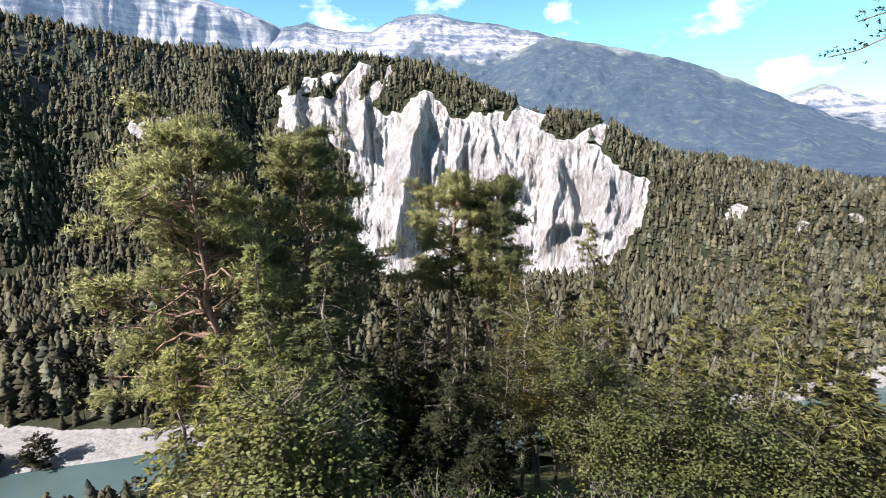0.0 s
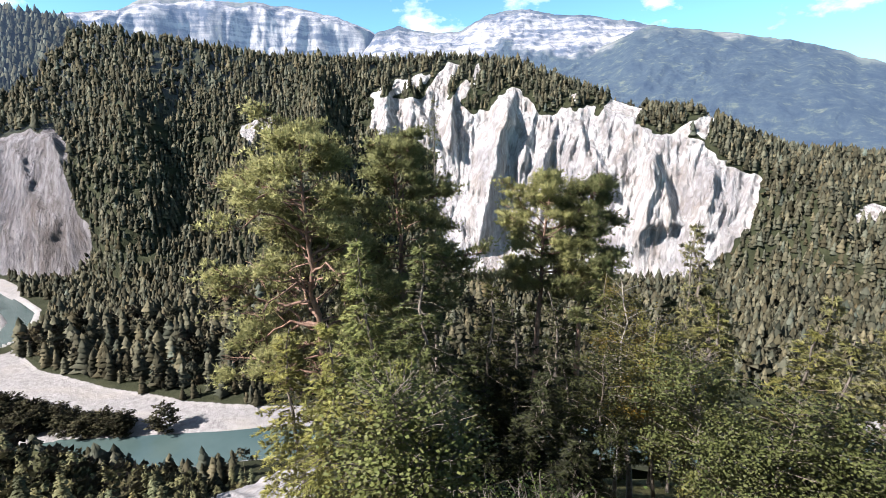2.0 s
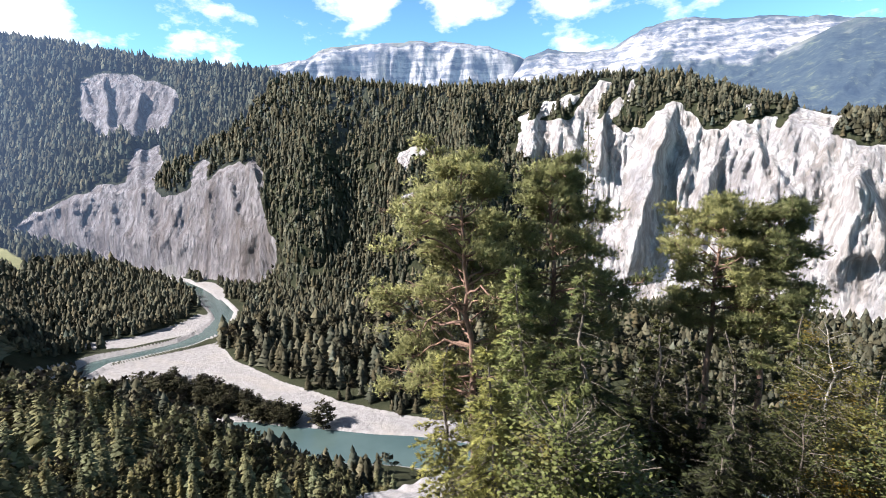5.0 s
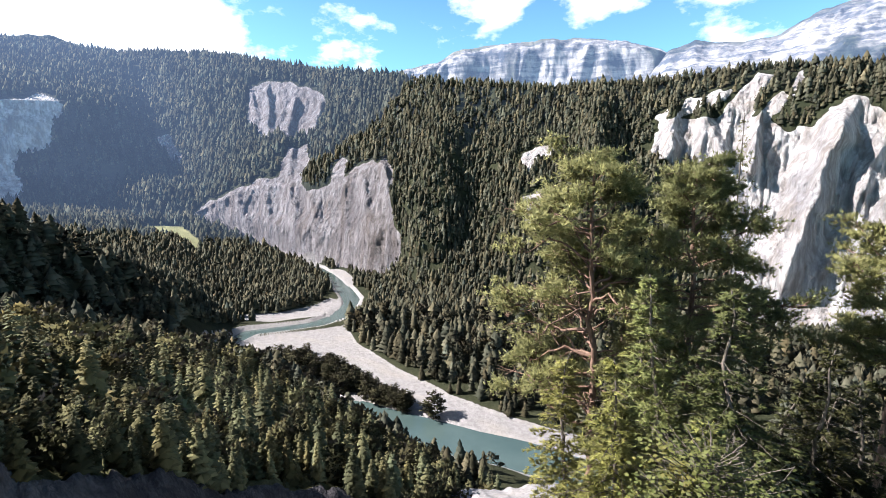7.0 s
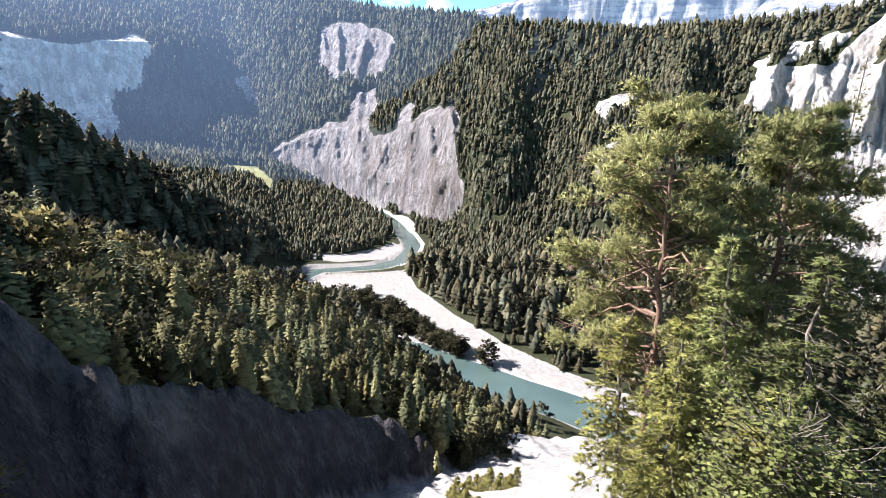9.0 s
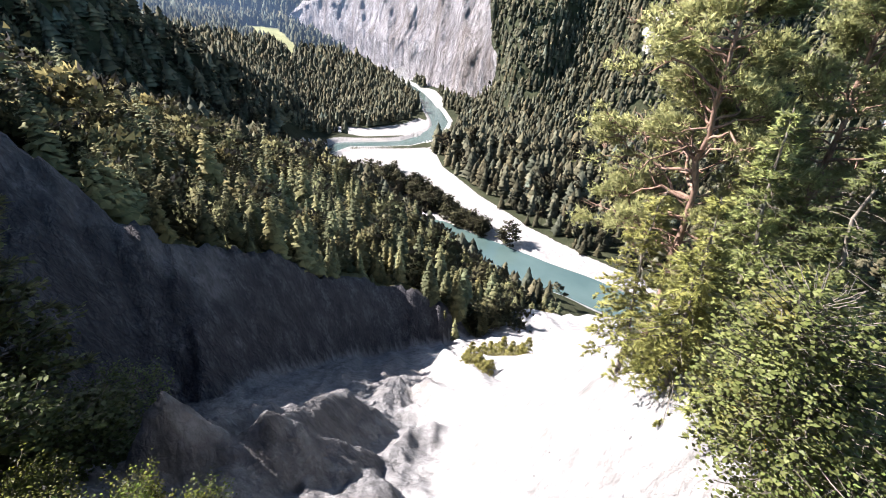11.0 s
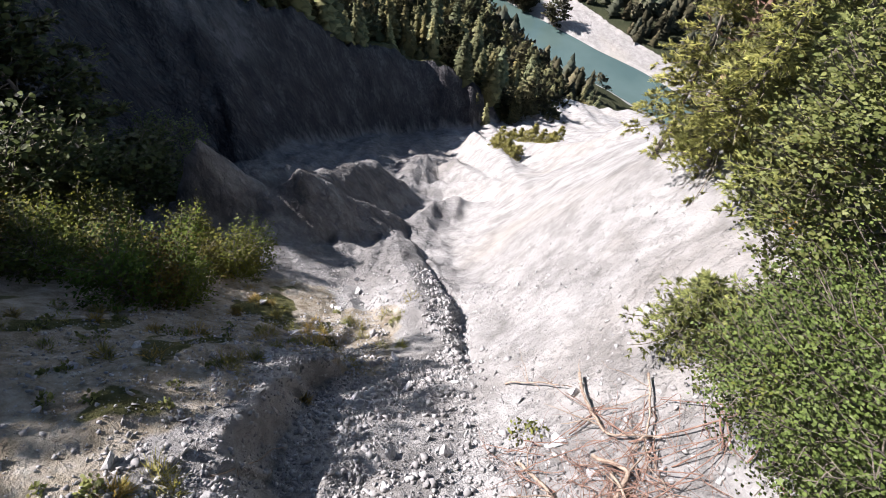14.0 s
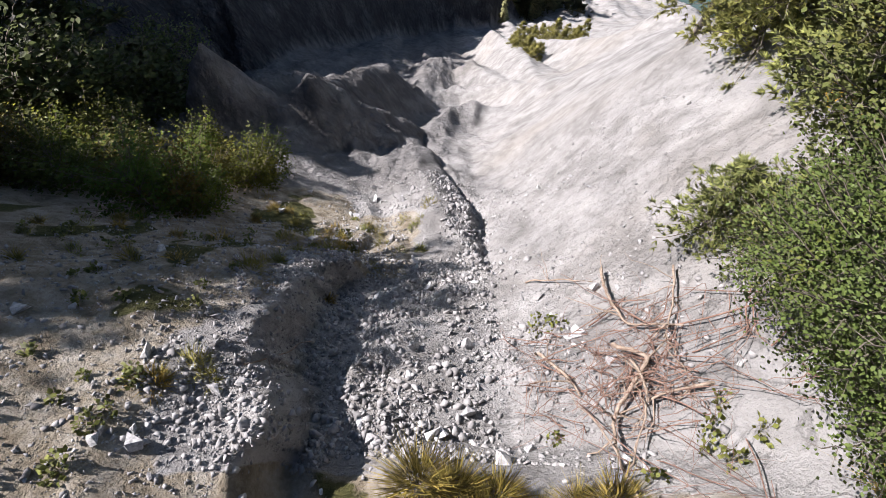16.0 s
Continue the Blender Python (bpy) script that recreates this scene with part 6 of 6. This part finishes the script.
def grass_tuft(x, y, height, spread, n, seed, tint, label):
    root = new("grass_tuft")
    root.location = (x, y, ground_z(x, y))
    v, f = tuft_mesh(seed, int(n * 2.4), height, spread, GRASS_BLADE)
    mesh_object("tuft", v, f, GRASS_BLADE, {"tint": np.tile(np.array(tint), (len(v), 1)), "facing": facing(v, 5, seed, 0.3)}, smooth=False, parent=root)
    return tagged(root, label, "grass", "grass tufts of the slope")


for i, (u, w, h, s, n) in enumerate(((0.18, -1.05, 0.38, 0.34, 420), (0.12, -0.75, 0.34, 0.30, 340), (0.10, -0.35, 0.26, 0.26, 220), (0.05, 0.35, 0.26, 0.26, 220), (0.10, 0.62, 0.30, 0.26, 260),
                                     (-0.15, -0.5, 0.3, 0.4, 260), (-0.1, 0.05, 0.22, 0.3, 160), (0.3, 2.35, 0.4, 0.4, 300), (0.1, 2.7, 0.4, 0.5, 300))):
    grass_tuft(*to_xy(u, w), h, s, n, 400 + i, (1.25, 1.05, 0.8), "dry yellow grass tuft at the terrace edge")
for i in range(85):
    u, w = -0.2 + 7.5 * g.random(), -2.9 - 4.8 * g.random()
    if i % 5 == 0:
        u, w = 3.8 + 3 * g.random(), -1.4 - 2.2 * g.random()
    grass_tuft(*to_xy(u, w), 0.10 + 0.14 * g.random(), 0.10 + 0.22 * g.random(), 60 + int(60 * g.random()), 420 + i, (0.8 + 0.5 * g.random(), 0.95, 0.75), "small grass tuft between stones")


def leafy_plant(x, y, size, seed, mat, tint, label):
    """A low rosette of broad leaves on short stalks."""
    g = np.random.default_rng(seed)
    n = 16 + int(90 * size)
    a = g.random(n) * 6.283
    P = np.stack([np.cos(a) * size * 0.5 * g.random(n) ** 0.6, np.sin(a) * size * 0.5 * g.random(n) ** 0.6, size * (0.05 + 0.3 * g.random(n))], 1)
    root = new("leafy_plant")
    root.location = (x, y, ground_z(x, y))
    stalks = [tube([P[i] * np.array([0.1, 0.1, 0]) - np.array([0, 0, 0.04]), P[i]], [0.003, 0.002], 3) for i in range(0, n, 2)]
    mesh_object("stalk", *join(stalks), GRASS_BLADE, {"tint": np.ones((6 * len(stalks), 3)), "facing": np.tile([0.0, 0.0, 1.0], (6 * len(stalks), 1))}, parent=root)
    lv = leaves(P, unit(P + np.array([0, 0, 0.05])), 0.055, g, 1.4)
    mesh_object("foliage", *lv, mat, {"tint": np.tile(np.array(tint), (len(lv[0]), 1)), "facing": facing(lv[0], 4, seed, 0.2)}, smooth=False, parent=root)
    return tagged(root, label, "plant", "low plants of the slope")


for i, (x, y, s) in enumerate(((-1.62, 1.72, 0.42), (-1.5, 1.85, 0.36), (0.23, 1.9, 0.22), (0.35, 1.71, 0.3), (0.49, 1.67, 0.3), (0.43, 2.06, 0.24), (0.11, 2.11, 0.22), (0.28, 1.03, 0.2), (-0.31, 0.73, 0.2),
                               (-0.47, -0.35, 0.15))):
    leafy_plant(x, y, s, 520 + i, BEECH_LEAF, (1.5, 1.4, 1.1), "low bright green plant on pale ground")
for i in range(56):
    u, w = 0.1 + 5.2 * g.random() ** 1.2, -3.9 - 3.4 * g.random()
    leafy_plant(*to_xy(u, w), 0.12 + 0.16 * g.random(), 540 + i, BEECH_LEAF, (1.1, 1.05, 1.0), "coltsfoot-like plant on the shelf")


for i, (x, y, s) in enumerate(((-1.75, 6.1, 0.6), (-2.0, 6.5, 0.5), (-2.6, 9.2, 0.7), (-2.2, 8.8, 0.6), (-2.4, 9.8, 0.6))):
    leafy_plant(x, y, s, 560 + i, YELLOW_LEAF, (1.9, 1.4, 0.5), "low plant with yellow-orange leaves at the slope's edge")


def dead_branch(points, girth, seed, forks, label, name="dead_branch", mat=None):
    """A bleached root or branch through plan points (x, y, height over ground), with forks."""
    g = np.random.default_rng(seed)
    P = np.array([(a, b, ground_z(a, b) + c) for a, b, c in points])
    t = np.linspace(0, len(P) - 1, 5 * len(P))
    Q = np.stack([np.interp(t, np.arange(len(P)), P[:, k]) for k in range(3)], 1) + g.normal(0, 0.018, (len(t), 3))
    kk = np.ones(3) / 3
    Q[1:-1] = np.stack([np.convolve(Q[:, k], kk, "valid") for k in range(3)], 1)
    girth = girth * 0.6
    ob = mesh_object(name, *tube(Q, girth * np.linspace(1, 0.45, len(Q)), 6), mat or DEAD_WOOD)
    for i in range(forks):
        j = g.integers(2, len(Q) - 1)
        d = unit(g.normal(size=3) * np.array([1, 1, 0.35]))
        L = 0.25 + 0.5 * g.random()
        s = np.linspace(0, 1, 6)[:, None]
        B = Q[j] + d * L * s + g.normal(0, 0.03, (6, 3)) * s - np.array([0, 0, 0.12]) * s ** 2
        mesh_object("fork", *tube(B, girth * np.linspace(0.45, 0.12, 6), 5), mat or DEAD_WOOD, parent=ob)
    return tagged(ob, label, "branch", "dead roots in the gully")


ROOT = "bleached dead root lying on the gully edge"
dead_branch([(-1.88, 2.97, 0.25), (-1.5, 2.6, 0.3), (-0.97, 2.28, 0.2), (-0.62, 2.59, 0.15)], 0.045, 1, 5, ROOT)
dead_branch([(-2.6, 2.38, 0.05), (-2.2, 2.65, 0.15), (-1.75, 2.75, 0.2)], 0.03, 2, 4, ROOT)
dead_branch([(-1.34, 1.4, 0.1), (-0.9, 1.35, 0.15), (-0.55, 1.32, 0.08)], 0.05, 3, 4, ROOT)
dead_branch([(-0.85, 1.94, 0.3), (-0.54, 2.07, 0.3), (-0.34, 1.6, 0.2), (-0.2, 1.3, 0.2), (0.05, 1.0, 0.15), (0.26, 0.76, 0.1)], 0.05, 4, 9, ROOT)
dead_branch([(-0.6, 1.9, 0.35), (-0.3, 1.75, 0.3), (-0.05, 1.5, 0.25), (0.1, 1.1, 0.2)], 0.03, 5, 8, ROOT)
dead_branch([(-0.05, 2.19, 0.1), (-0.15, 1.9, 0.15), (-0.22, 1.34, 0.1)], 0.035, 6, 6, ROOT)
dead_branch([(-1.27, 3.26, 0.2), (-0.9, 2.8, 0.25), (-0.6, 2.3, 0.2)], 0.03, 7, 6, ROOT)
for i in range(64):
    a, b = -0.55 + 0.42 * g.normal(), 1.85 + 0.52 * g.normal()
    dead_branch([(a, b, 0.06), (a + 0.28 * g.normal(), b + 0.28 * g.normal(), 0.2 + 0.14 * g.random()), (a + 0.42 * g.normal(), b + 0.42 * g.normal(), 0.08)], 0.008 + 0.012 * g.random(), 20 + i, 6,
                "thin tangled reddish dead twig among roots", mat=TWIG)
dead_branch([(-2.72, -1.89, 0.05), (-2.9, -1.65, 0.12), (-3.1, -1.35, 0.2)], 0.022, 40, 1, "bare dead stick lying across the bank")
